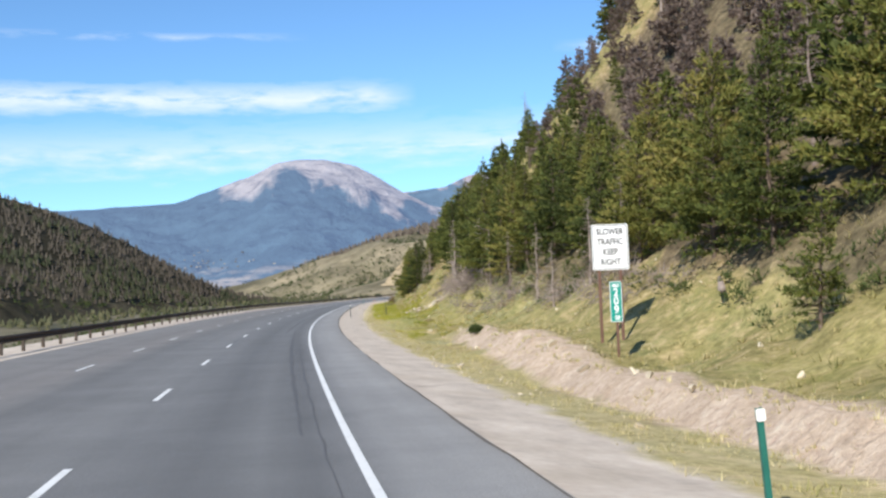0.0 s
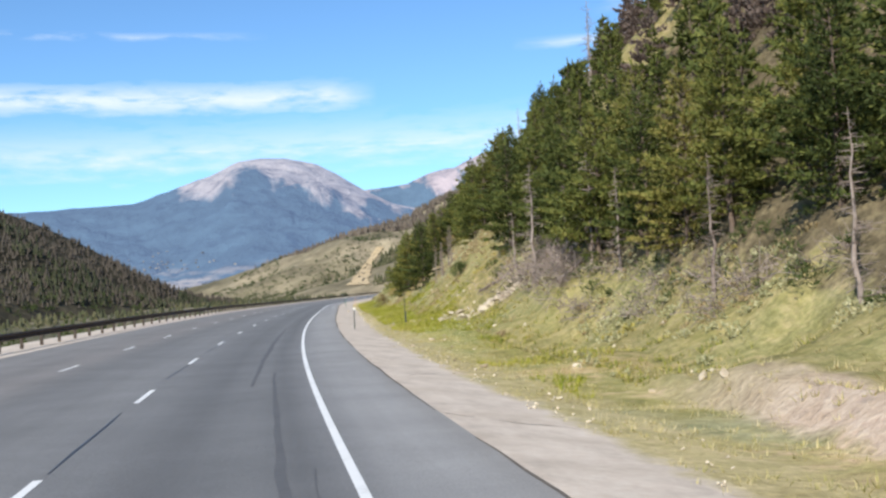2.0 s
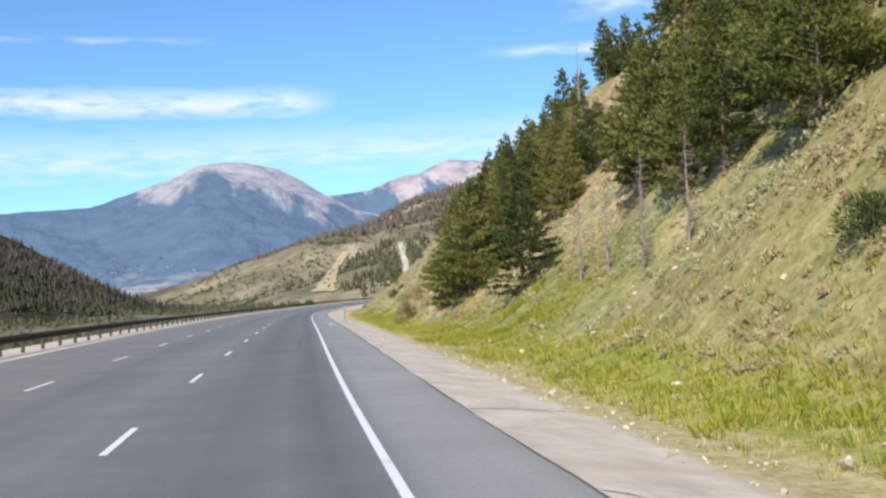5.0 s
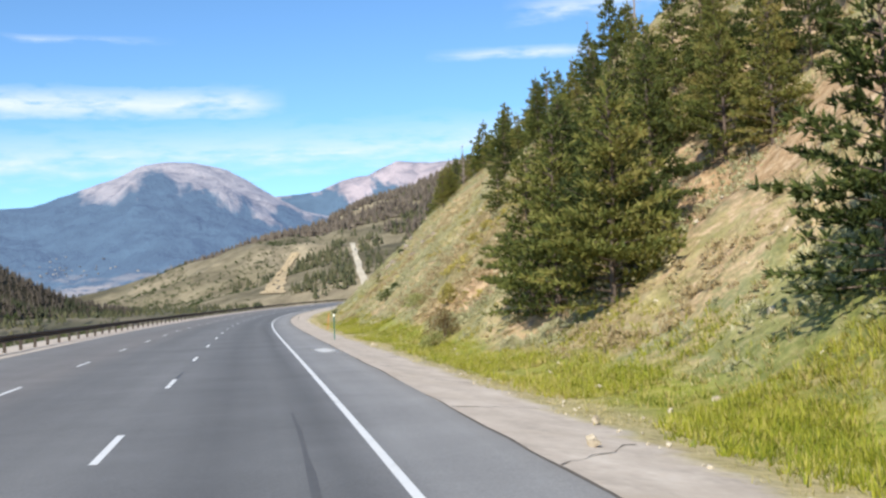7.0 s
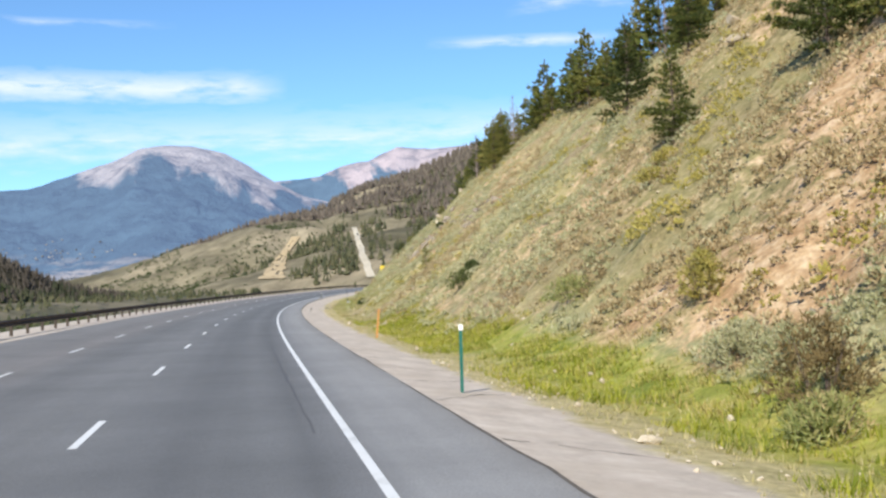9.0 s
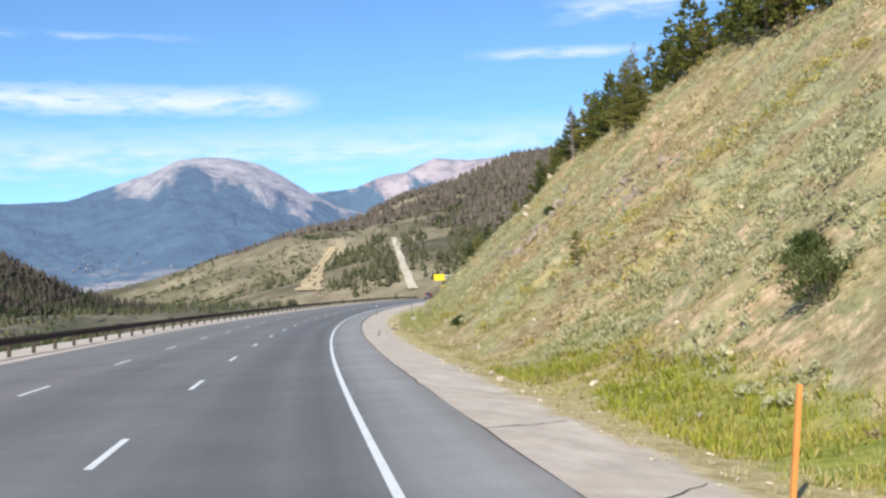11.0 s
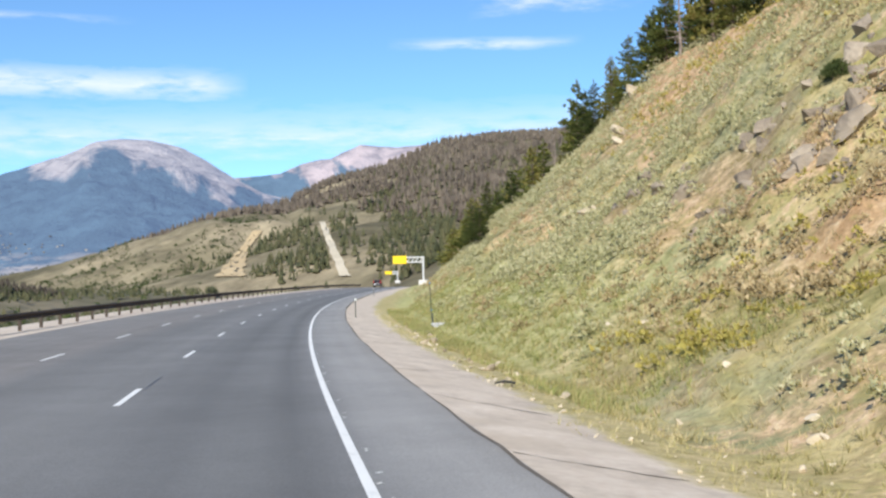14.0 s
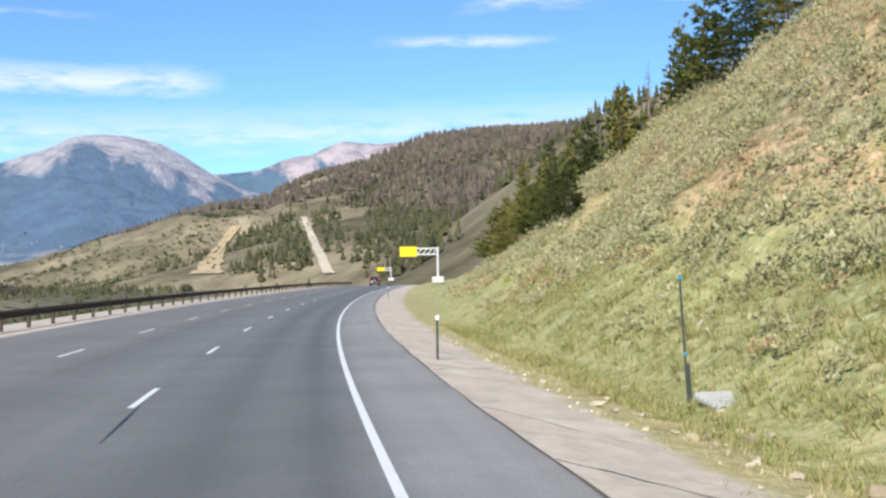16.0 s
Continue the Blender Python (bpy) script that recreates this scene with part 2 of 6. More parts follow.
    col = mixed(t, mth(t, "MULTIPLY", olive, 0.7), col, ramp(t, tone, ((0.36, (0.15, 0.145, 0.045)), (0.5, (0.26, 0.235, 0.085)), (0.64, (0.37, 0.30, 0.14)))))
    # green grass climbing the slope between two stands of pines
    lush = mth(t, "MULTIPLY", mth(t, "MULTIPLY", mth(t, "DIVIDE", mth(t, "SUBTRACT", s, 128.0), 6.0, True), mth(t, "DIVIDE", mth(t, "SUBTRACT", 160.0, s), 8.0, True)),
               mth(t, "MULTIPLY", mth(t, "DIVIDE", mth(t, "SUBTRACT", d, 9.0), 1.0, True), mth(t, "DIVIDE", mth(t, "SUBTRACT", mth(t, "ADD", 14.5, mth(t, "MULTIPLY", patch_n, 5.0)), d), 2.0, True)))
    col = mixed(t, mth(t, "MULTIPLY", lush, 0.8), col, ramp(t, tone, ((0.36, (0.125, 0.155, 0.035)), (0.5, (0.22, 0.24, 0.06)), (0.64, (0.34, 0.30, 0.12)))))
    # soft grey-green grass on the lower slope of the last stretch
    soft = mth(t, "MULTIPLY", mth(t, "DIVIDE", mth(t, "SUBTRACT", s, 282.0), 14.0, True), mth(t, "DIVIDE", mth(t, "SUBTRACT", mth(t, "ADD", 13.0, mth(t, "MULTIPLY", patch_n, 6.0)), d), 2.5, True))
    col = mixed(t, mth(t, "MULTIPLY", soft, 0.75), col, ramp(t, tone, ((0.36, (0.27, 0.29, 0.115)), (0.5, (0.40, 0.41, 0.18)), (0.64, (0.52, 0.49, 0.25)))))
    # yellow-green grass ground in the damp ditch
    damp = mth(t, "MULTIPLY", mth(t, "MULTIPLY", mth(t, "SUBTRACT", 1.9, mth(t, "ABSOLUTE", mth(t, "SUBTRACT", mth(t, "ADD", d, mth(t, "MULTIPLY", mid, 1.5)), 10.4))), 1.0, True),
               mth(t, "MULTIPLY", mth(t, "DIVIDE", mth(t, "SUBTRACT", s, 52.0), 62.0, True), mth(t, "DIVIDE", mth(t, "SUBTRACT", 240.0, s), 20.0, True)))
    col = mixed(t, mth(t, "MULTIPLY", damp, 0.85), col, ramp(t, mth(t, "ADD", mth(t, "MULTIPLY", tone, 0.5), mth(t, "MULTIPLY", mid, 0.5)), ((0.38, (0.17, 0.21, 0.03)), (0.50, (0.31, 0.33, 0.05)), (0.60, (0.41, 0.36, 0.09)), (0.70, (0.38, 0.27, 0.12)))))
    # straw strip along the edge of the apron
    strip = mth(t, "MULTIPLY", mth(t, "SUBTRACT", 1.3, mth(t, "ABSOLUTE", mth(t, "SUBTRACT", mth(t, "ADD", d, mth(t, "MULTIPLY", mth(t, "SUBTRACT", mid, 0.5), 3.0)), 7.8))), 1.2, True)
    col = mixed(t, mth(t, "MULTIPLY", strip, 0.8), col, ramp(t, tone, ((0.36, (0.40, 0.34, 0.16)), (0.6, (0.56, 0.47, 0.26)))))
    # gravel apron beside the pavement
    edge = mth(t, "ADD", d, mth(t, "MULTIPLY", mth(t, "SUBTRACT", mid, 0.5), 1.6))
    apron = ramp(t, noise_tex(t, uv, 1.0, 5.0, 0.65, (0.7, 1.1, 1)), ((0.3, (0.46, 0.395, 0.33)), (0.5, (0.585, 0.505, 0.425)), (0.72, (0.69, 0.605, 0.515))))
    shoulder = mth(t, "MULTIPLY", mth(t, "MULTIPLY", mth(t, "SUBTRACT", 7.3, edge), 2.2, True), mth(t, "ADD", edge, 12.4, True))
    # raw sandy bank along the first stretch, thinning out with distance
    bank_d = mth(t, "ADD", 10.0, mth(t, "MULTIPLY", mth(t, "DIVIDE", mth(t, "SUBTRACT", s, 30.0), 28.0, True), 1.2))
    bank = mth(t, "MULTIPLY", mth(t, "MULTIPLY", mth(t, "SUBTRACT", 1.3, mth(t, "ABSOLUTE", mth(t, "SUBTRACT", edge, bank_d))), 2.0, True), mth(t, "DIVIDE", mth(t, "SUBTRACT", 62.0, s), 8.0, True))
    col = mixed(t, bank, col, ramp(t, tone, ((0.3, (0.46, 0.34, 0.24)), (0.7, (0.62, 0.50, 0.39)))))
    col = mixed(t, 0.55, col, ramp(t, fine, ((0.25, (0.20, 0.20, 0.20)), (0.75, (0.78, 0.78, 0.78)))), "OVERLAY")
    apron = mixed(t, 0.35, apron, ramp(t, fine, ((0.25, (0.3, 0.3, 0.3)), (0.75, (0.7, 0.7, 0.7)))), "OVERLAY")
    # tan wash lying in tongues across the apron
    wash = mth(t, "MULTIPLY", mth(t, "SUBTRACT", noise_tex(t, uv, 1.0, 4.0, 0.6, (0.45, 0.16, 1)), 0.50), 6.0, True)
    apron = mixed(t, mth(t, "MULTIPLY", wash, 0.7), apron, (0.50, 0.42, 0.335))
    col = mixed(t, shoulder, col, apron)
    t.links.new(col, b.inputs["Base Color"])
    bumped(t, b, mth(t, "MULTIPLY", fine, mth(t, "SUBTRACT", 1.1, shoulder)), 0.7, 0.08)
    return m


ASPHALT = asphalt_material()
SLOPE = slope_material()
WHITE_PAINT = blotchy("road_paint", ((0.3, (0.55, 0.55, 0.53)), (0.45, (0.78, 0.78, 0.76)), (0.8, (0.84, 0.84, 0.82))), 1.2, 9.0, 0.6, bump=0.2, dist=0.004, world_space=True)
CRACK = blotchy("apron_crack_dirt", ((0.3, (0.10, 0.085, 0.07)), (0.8, (0.18, 0.155, 0.13))), 3.0, 20.0, 0.9, world_space=True)
TAR = blotchy("crack_sealant", ((0.3, (0.022, 0.022, 0.023)), (0.8, (0.05, 0.05, 0.05))), 3.0, 20.0, 0.5, world_space=True)
RUBBER_MARK = blotchy("rubber_mark", ((0.3, (0.10, 0.10, 0.102)), (0.8, (0.135, 0.136, 0.138))), 1.0, 9.0, 0.8, world_space=True)


def dust_material():
    """Pale powder, thin and broken at its edges."""
    m, t, b = principled("pale_dust", 0.95, 0, 0.1)
    p = place(t)
    uv, s, d = road_uv(t)
    b.inputs["Base Color"].default_value = (0.62, 0.62, 0.61, 1)
    r = t.nodes.new("ShaderNodeVectorMath")
    r.operation = "LENGTH"
    t.links.new(uv, r.inputs[0])
    n = noise_tex(t, p, 1.6, 6.0, 0.7, (1.0, 0.45, 1.0))
    t.links.new(mth(t, "MULTIPLY", mth(t, "SUBTRACT", mth(t, "ADD", n, 0.22), mth(t, "MULTIPLY", r.outputs["Value"], 0.72)), 2.2, True), b.inputs["Alpha"])
    return m


DUST = dust_material()
RUST_STEEL = blotchy("weathered_steel", ((0.25, (0.035, 0.024, 0.018)), (0.5, (0.06, 0.04, 0.028)), (0.8, (0.10, 0.065, 0.042))), 2.5, 22.0, 0.75, 0.2, 0.3, 0.3, 0.004, True)
BARK = blotchy("pine_bark", ((0.25, (0.06, 0.045, 0.035)), (0.55, (0.15, 0.11, 0.085)), (0.85, (0.24, 0.19, 0.15))), 3.0, 18.0, 0.9, bump=0.8, dist=0.03)
DEAD_WOOD = blotchy("dead_wood", ((0.25, (0.17, 0.13, 0.11)), (0.55, (0.27, 0.22, 0.19)), (0.85, (0.38, 0.32, 0.28))), 3.0, 18.0, 0.9, bump=0.6, dist=0.02, vary=0.3)
PINE = leafy("pine_needles", ((0.25, (0.048, 0.066, 0.019)), (0.45, (0.112, 0.134, 0.033)), (0.62, (0.190, 0.196, 0.046)), (0.85, (0.30, 0.25, 0.075))), 0.35, 3.0, 0.30, 0.45, 0.25)
FAR_PINE = leafy("far_pine", ((0.2, (0.045, 0.052, 0.026)), (0.5, (0.078, 0.080, 0.036)), (0.85, (0.125, 0.112, 0.055))), 0.02, 0.2, 0.5, 0.0, 0.1)
FAR_DEAD = leafy("far_dead_pine", ((0.2, (0.075, 0.060, 0.046)), (0.5, (0.130, 0.104, 0.080)), (0.85, (0.185, 0.15, 0.11))), 0.02, 0.2, 0.5, 0.0, 0.1)
GRASS = leafy("dry_grass", ((0.32, (0.20, 0.195, 0.065)), (0.45, (0.36, 0.315, 0.125)), (0.55, (0.49, 0.41, 0.20)), (0.68, (0.62, 0.52, 0.30))), 0.16, 1.1, 0.35, 0, 0.3)
SOFT_GRASS = leafy("soft_grass", ((0.34, (0.23, 0.26, 0.085)), (0.48, (0.36, 0.38, 0.135)), (0.60, (0.48, 0.44, 0.19)), (0.70, (0.48, 0.36, 0.18))), 0.2, 1.4, 0.35, 0, 0.35)
STRAW = leafy("straw_grass", ((0.32, (0.32, 0.30, 0.10)), (0.45, (0.48, 0.42, 0.17)), (0.55, (0.62, 0.53, 0.27)), (0.68, (0.72, 0.62, 0.38))), 0.16, 1.1, 0.35, 0, 0.35)
SAGE = leafy("sagebrush", ((0.3, (0.33, 0.33, 0.165)), (0.5, (0.46, 0.445, 0.25)), (0.7, (0.60, 0.555, 0.35))), 0.3, 2.0, 0.4, 0.2, 0.35)
SHRUB = leafy("green_shrub", ((0.2, (0.035, 0.055, 0.015)), (0.5, (0.075, 0.10, 0.03)), (0.8, (0.13, 0.15, 0.05))), 0.5, 3.0, 0.4, 0.3, 0.25)
RABBIT = leafy("rabbitbrush", ((0.2, (0.23, 0.21, 0.055)), (0.5, (0.38, 0.33, 0.085)), (0.8, (0.54, 0.44, 0.13))), 0.3, 2.0, 0.4, 0.2, 0.25)
BROWN_CLUMP = leafy("brown_clump", ((0.3, (0.26, 0.195, 0.095)), (0.5, (0.40, 0.31, 0.165)), (0.7, (0.53, 0.43, 0.25))), 0.3, 2.0, 0.4, 0.2, 0.2)
POST_GREY = blotchy("weathered_post", ((0.3, (0.05, 0.038, 0.03)), (0.8, (0.095, 0.075, 0.06))), 3.0, 20.0, 0.85, bump=0.3, dist=0.005)
RUSTY_SHRUB = leafy("rust_shrub", ((0.2, (0.12, 0.085, 0.035)), (0.5, (0.21, 0.15, 0.065)), (0.8, (0.31, 0.235, 0.105))), 0.5, 3.0, 0.4, 0.2, 0.25)
ROCK = blotchy("pale_rock", ((0.25, (0.30, 0.24, 0.165)), (0.5, (0.46, 0.38, 0.27)), (0.8, (0.62, 0.54, 0.41))), 1.2, 7.0, 0.9, bump=0.8, dist=0.05, vary=0.35)
PALE_STONE = blotchy("cream_stone", ((0.25, (0.31, 0.25, 0.18)), (0.5, (0.46, 0.385, 0.28)), (0.8, (0.60, 0.52, 0.40))), 1.2, 7.0, 0.9, bump=0.8, dist=0.05, vary=0.35)
CLIFF = blotchy("grey_brown_rock", ((0.25, (0.13, 0.105, 0.08)), (0.5, (0.25, 0.205, 0.155)), (0.8, (0.42, 0.35, 0.265))), 0.8, 5.0, 0.9, bump=0.9, dist=0.1, vary=0.3)


# the road's line: heading in degrees and grade at every 20 m
HEAD = [0.0, 1.28, 1.79, 2.72, 3.96, 5.03, 5.82, 6.07, 5.96, 5.96, 6.16, 6.69, 7.52, 8.52, 9.66, 10.88, 12.18, 13.57, 14.95, 15.99, 16.74, 17.36, 17.85, 18.25, 18.57, 18.82, 18.98, 19.07]
GRADE = [0.0, 0.0008, 0.0021, 0.0039, 0.0058, 0.0066, 0.0062, 0.0047, 0.0026, 0.0012, 0.0005, 0.0005, 0.0012, 0.0021, 0.0034, 0.0051, 0.0068, 0.008, 0.0088, 0.009, 0.0089, 0.0087, 0.0085, 0.0083, 0.0081, 0.0079, 0.0077, 0.0076]
ST = np.arange(-80, 760, 1.0)
_k = np.arange(0, 560, 20.0)
_hd = np.interp(ST, _k, HEAD)
_hd[ST < 0] = 0.064 * ST[ST < 0]
_hd[ST > 540] = HEAD[-1] + 0.03 * (ST[ST > 540] - 540)
_hd = np.radians(_hd)
_gr = np.interp(ST, _k, GRADE)
_gr[ST > 480] = GRADE[24] - 0.00012 * (ST[ST > 480] - 480)


def _sum(a):
    c = np.concatenate([[0], np.cumsum((a[1:] + a[:-1]) / 2)])
    return c - c[80]


RX, RY, RZ = _sum(np.sin(_hd)), _sum(np.cos(_hd)), _sum(_gr)
EDGE, PAVED, RAIL = 3.36, 5.05, -9.3


def road(s, d, z=0.0):
    """The place s metres along the road, d metres right of the first lane line and z above the road."""
    h = np.interp(s, ST, _hd)
    return Vector((float(np.interp(s, ST, RX) + d * np.cos(h)), float(np.interp(s, ST, RY) - d * np.sin(h)), float(np.interp(s, ST, RZ) + z)))


def turn(s):
    """The heading of the road there, as a turn about z."""
    return -float(np.interp(s, ST, _hd))


# the cut slope on the right: its foot, steepness and crest along the road
TOE = ((-80, 13.8), (40, 13.4), (62, 14.2), (95, 12.6), (115, 11.6), (150, 11.2), (200, 11.2), (260, 11.0), (320, 10.9), (360, 11.2), (420, 11.5), (470, 14.0), (560, 22.0), (760, 30.0))
STEEP = ((-80, 0.8), (50, 0.85), (90, 1.1), (116, 1.3), (150, 0.95), (170, 0.86), (195, 0.98), (225, 0.97), (268, 0.84), (295, 0.92), (324, 0.93), (345, 1.02), (380, 0.92), (430, 0.6), (480, 0.3), (760, 0.12))
CREST = ((-80, 80), (60, 72), (130, 62), (180, 50), (212, 40), (235, 34), (262, 34), (300, 33), (330, 29.5), (345, 28), (385, 27), (420, 22), (460, 20), (760, 40))
ABOVE = ((-80, 0.4), (150, 0.4), (230, 0.38), (300, 0.35), (380, 0.22), (430, 0.1), (760, 0.05))


def knots(table, s):
    return float(np.interp(s, [a for a, b in table], [b for a, b in table]))


def hill(s, d):
    """Height of the land right of the pavement above the road."""
    toe, k, crest = knots(TOE, s), knots(STEEP, s), knots(CREST, s)
    deep = float(np.interp(s, (230, 275), (0.42, 0.52)))
    z = float(np.interp(d, (PAVED, 7.0, 8.6, toe - 1.4, toe), (-0.03, -0.3 * deep - 0.13, -deep, 0.05 - deep, 0.05)))
    if s > 245:
        # past the ditch the slope begins at the apron
        lift = 0.6 * min(1.0, (s - 245) / 25) * max(0.0, min(1.0, (425 - s) / 30))
        z += lift * (float(np.interp(d, (9.6, toe), (0, 1))) if d < toe else math.exp((toe - d) / 5.0))
    if s > 425:
        # the land rises past the end of the cut
        z += 1.15 * min(1.0, (s - 425) / 25) * float(np.interp(d, (6.3, 9.5), (0, 1)))
    if s < 64:
        # cut bank between the verge and the wood
        out = float(np.interp(s, (30, 58), (0.0, 1.2)))
        wave = 0.3 * noise.noise(Vector((s * 0.3, 0, 0))) + 0.25 * noise.noise(Vector((s * 0.9, 0, 5)))
        z += float(np.interp(d, (9.3 + out + wave, 9.9 + out + wave, 13.5), (0, 0.60 + 0.15 * noise.noise(Vector((s * 0.5, 0, 9))), 0.30))) * min(1.0, (64 - s) / 6)
    if d > toe:
        run = min(d, crest) - toe
        z += k * run - 0.9 * (1 - math.exp(-run / 2.5)) * min(1.0, k)
        if d > crest:
            z += knots(ABOVE, s) * (d - crest)
    rough = min(1.0, max(0.0, (d - 8.0) / 7.0))
    if rough > 0:
        q = Vector((s * 0.11, d * 0.11, 0.0))
        z += rough * (1.4 * noise.noise(q * 0.5) + 0.8 * noise.noise(q * 1.7) + 0.42 * noise.noise(q * 4.6) + 0.26 * noise.noise(q * 9.0) + 0.12 * noise.noise(q * 19.0))
    elif d > PAVED + 0.3:
        z += 0.03 * noise.noise(Vector((s * 0.6, d * 0.9, 3.0)))
    return z


def left_land(s, d):
    return float(np.interp(d, (-90, -40, -18, -12.8, -11.4), (-14, -7, -1.9, -0.3, 0.0))) * (1.0 if d < -19 else float(np.interp(s, (415, 460), (1, 0.2))))


def part(name, bm, material, parent, label="", smooth=False):
    """One mesh object under a thing or a part."""
    me = bpy.data.meshes.new(name)
    if isinstance(bm, tuple):
        me.from_pydata(*bm)
    else:
        bm.to_mesh(me)
        bm.free()
    if smooth:
        me.polygons.foreach_set("use_smooth", [True] * len(me.polygons))
    me.materials.append(material)
    ob = new(name, me)
    ob.parent = parent
    if label:
        ob["label"] = label
    return ob


def thing(name, label, category, group="", kind="", at=None):
    ob = new(name)
    ob.empty_display_size = 0.2
    if at is not None:
        ob.matrix_basis = at
    return tagged(ob, label, category, group, kind)


def solo(name, bm, material, label, category, group="", kind="", smooth=False):
    return tagged(part(name, bm, material, None, "", smooth), label, category, group, kind)


def ribbon(ss, ds, height):
    """A sheet over stations along and across the road, with (s, d) as its map in metres."""
    verts, uvs, faces = [], [], []
    nd = len(ds)
    for s in ss:
        for d in ds:
            verts.append(road(s, d, height(s, d)))
            uvs.append((s, d))
    for i in range(len(ss) - 1):
        for j in range(nd - 1):
            a = i * nd + j
            faces.append((a, a + 1, a + nd + 1, a + nd))
    return verts, faces, uvs


def sheet(name, ss, ds, height, material, parent=None, smooth=True):
    verts, faces, uvs = ribbon(ss, ds, height)
    # counter-clockwise from above
    faces = [tuple(reversed(f)) if ds[1] < ds[0] else f for f in faces]
    faces = [tuple(reversed(f)) for f in faces]
    me = bpy.data.meshes.new(name)
    me.from_pydata([tuple(v) for v in verts], [], [tuple(reversed(f)) for f in faces])
    lay = me.uv_layers.new(name="UVMap")
    idx = np.empty(len(me.loops), dtype=np.int32)
    me.loops.foreach_get("vertex_index", idx)
    lay.data.foreach_set("uv", np.array(uvs, dtype=np.float32)[idx].ravel())
    if smooth:
        me.polygons.foreach_set("use_smooth", [True] * len(me.polygons))
    me.materials.append(material)
    ob = new(name, me)
    ob.parent = parent
    return ob


def box(bm, size, m):
    """A box with softened edges, added to bm."""
    r = bmesh.ops.create_cube(bm, size=1.0, matrix=m @ Matrix.Diagonal((*size, 1)))
    vs = r["verts"]
    es = list({e for v in vs for e in v.link_edges})
    bmesh.ops.bevel(bm, geom=es, offset=min(size) * 0.12, segments=1, affect="EDGES")


def rod(bm, a, b, r0, r1=None, n=8):
    a, b = Vector(a), Vector(b)
    r1 = r0 if r1 is None else r1
    m = Matrix.Translation((a + b) / 2) @ (b - a).to_track_quat("Z", "Y").to_matrix().to_4x4()
    bmesh.ops.create_cone(bm, cap_ends=True, segments=n, radius1=r0, radius2=r1, depth=(b - a).length, matrix=m)


# pavement
S_ALL = np.concatenate([np.arange(-70, 420, 2.0), np.arange(420, 721, 6.0)])
road_surface = tagged(sheet("road", S_ALL, [-8.0, -7.3, -5.5, -3.66, -1.8, 0, 1.7, 3.36, 4.2, 5.05], lambda s, d: 0.0, ASPHALT), "three-lane grey asphalt highway bending to the right", "road", "", "structure")
D_RIGHT = np.concatenate([[5.05, 5.4, 6.0, 6.5, 7.0, 7.5, 8.0, 8.6, 9.2, 9.8], np.arange(10.4, 30, 0.55), np.arange(30, 60, 2.0), np.arange(60, 161, 8.0)])
S_HILL = np.concatenate([np.arange(-70, 10, 2.0), np.arange(10, 352, 0.8), np.arange(352, 400, 1.6), np.arange(400, 721, 5.0)])
tagged(sheet("ground_slope", S_HILL, D_RIGHT, hill, SLOPE), "steep dry hillside of straw grass, sage and tan soil above the road", "hillside", "", "structure")
tagged(sheet("ground_verge", S_ALL, [-90, -60, -40, -28, -18, -14.5, -12.8, -11.4, -10.4, -9.9, -9.3, -8.6, -7.98], lambda s, d: left_land(s, d) - 0.02 + (0.02 * noise.noise(Vector((s * 0.8, d, 0))) if d < -8.2 else 0), SLOPE), "dusty verge falling away behind the guardrail", "verge", "", "structure")

# markings
line = sheet("edge_line", S_ALL, [EDGE - 0.056, EDGE + 0.056], lambda s, d: 0.005, WHITE_PAINT, road_surface)
line["label"] = "solid white edge line"
for n, s in enumerate(np.arange(14.0 - 12.19 * 5, 600, 12.19)):
    for d in (0.0, -3.66):
        dash = sheet("lane_dash", [s - 3.05, s - 1.5, s], [d - 0.055, d + 0.055], lambda s, d: 0.005, WHITE_PAINT, road_surface)

rng = random.Random(4)


def streak(name, s0, s1, d0, d1, width, material, wobble=0.05, z=0.003):
    ss = np.linspace(s0, s1, max(3, int(abs(s1 - s0) / 1.2)))
    verts, faces = [], []
    for i, s in enumerate(ss):
        u = i / (len(ss) - 1)
        d = d0 + (d1 - d0) * u + wobble * noise.noise(Vector((s * 0.7, d0 * 3.1, 0)))
        w = width * (0.35 + 0.65 * math.sin(math.pi * min(max(u, 0.04), 0.96))) * rng.uniform(0.7, 1.2)
        verts += [tuple(road(s, d - w / 2, z)), tuple(road(s, d + w / 2, z))]
    for i in range(len(ss) - 1):
        faces.append((2 * i, 2 * i + 1, 2 * i + 3, 2 * i + 2))
    return part(name, (verts, [], faces), material, road_surface)


for row in ((16, 66, 2.75, 2.55, 0.13), (62, 100, 2.1, 2.35, 0.17), (134, 150, 2.45, 2.5, 0.09), (182, 205, 2.95, 2.8, 0.07), (10, 50, 3.0, 2.95, 0.06)):
    streak("skid_mark", *row, RUBBER_MARK)
for row in ((51, 58, 0.02, -0.03, 0.05), (66, 72, -0.05, 0.02, 0.05), (78, 84, 0.0, 0.06, 0.05), (160, 163, 0.0, 0.03, 0.05),
            (282, 285, 0.12, 0.1, 0.04), (294, 297, 0.1, 0.14, 0.04), (312, 316, 0.16, 0.10, 0.05)):
    streak("sealed_crack", *row, TAR, 0.06)
a = -20.0
while a < 400:
    # the broken dark joint where the pavement meets the apron
    b = a + rng.uniform(6, 22)
    streak("edge_joint", a, b, 5.03, 5.03, 0.05, CRACK, 0.06, 0.004)
    a = b + rng.uniform(0.3, 4.0)
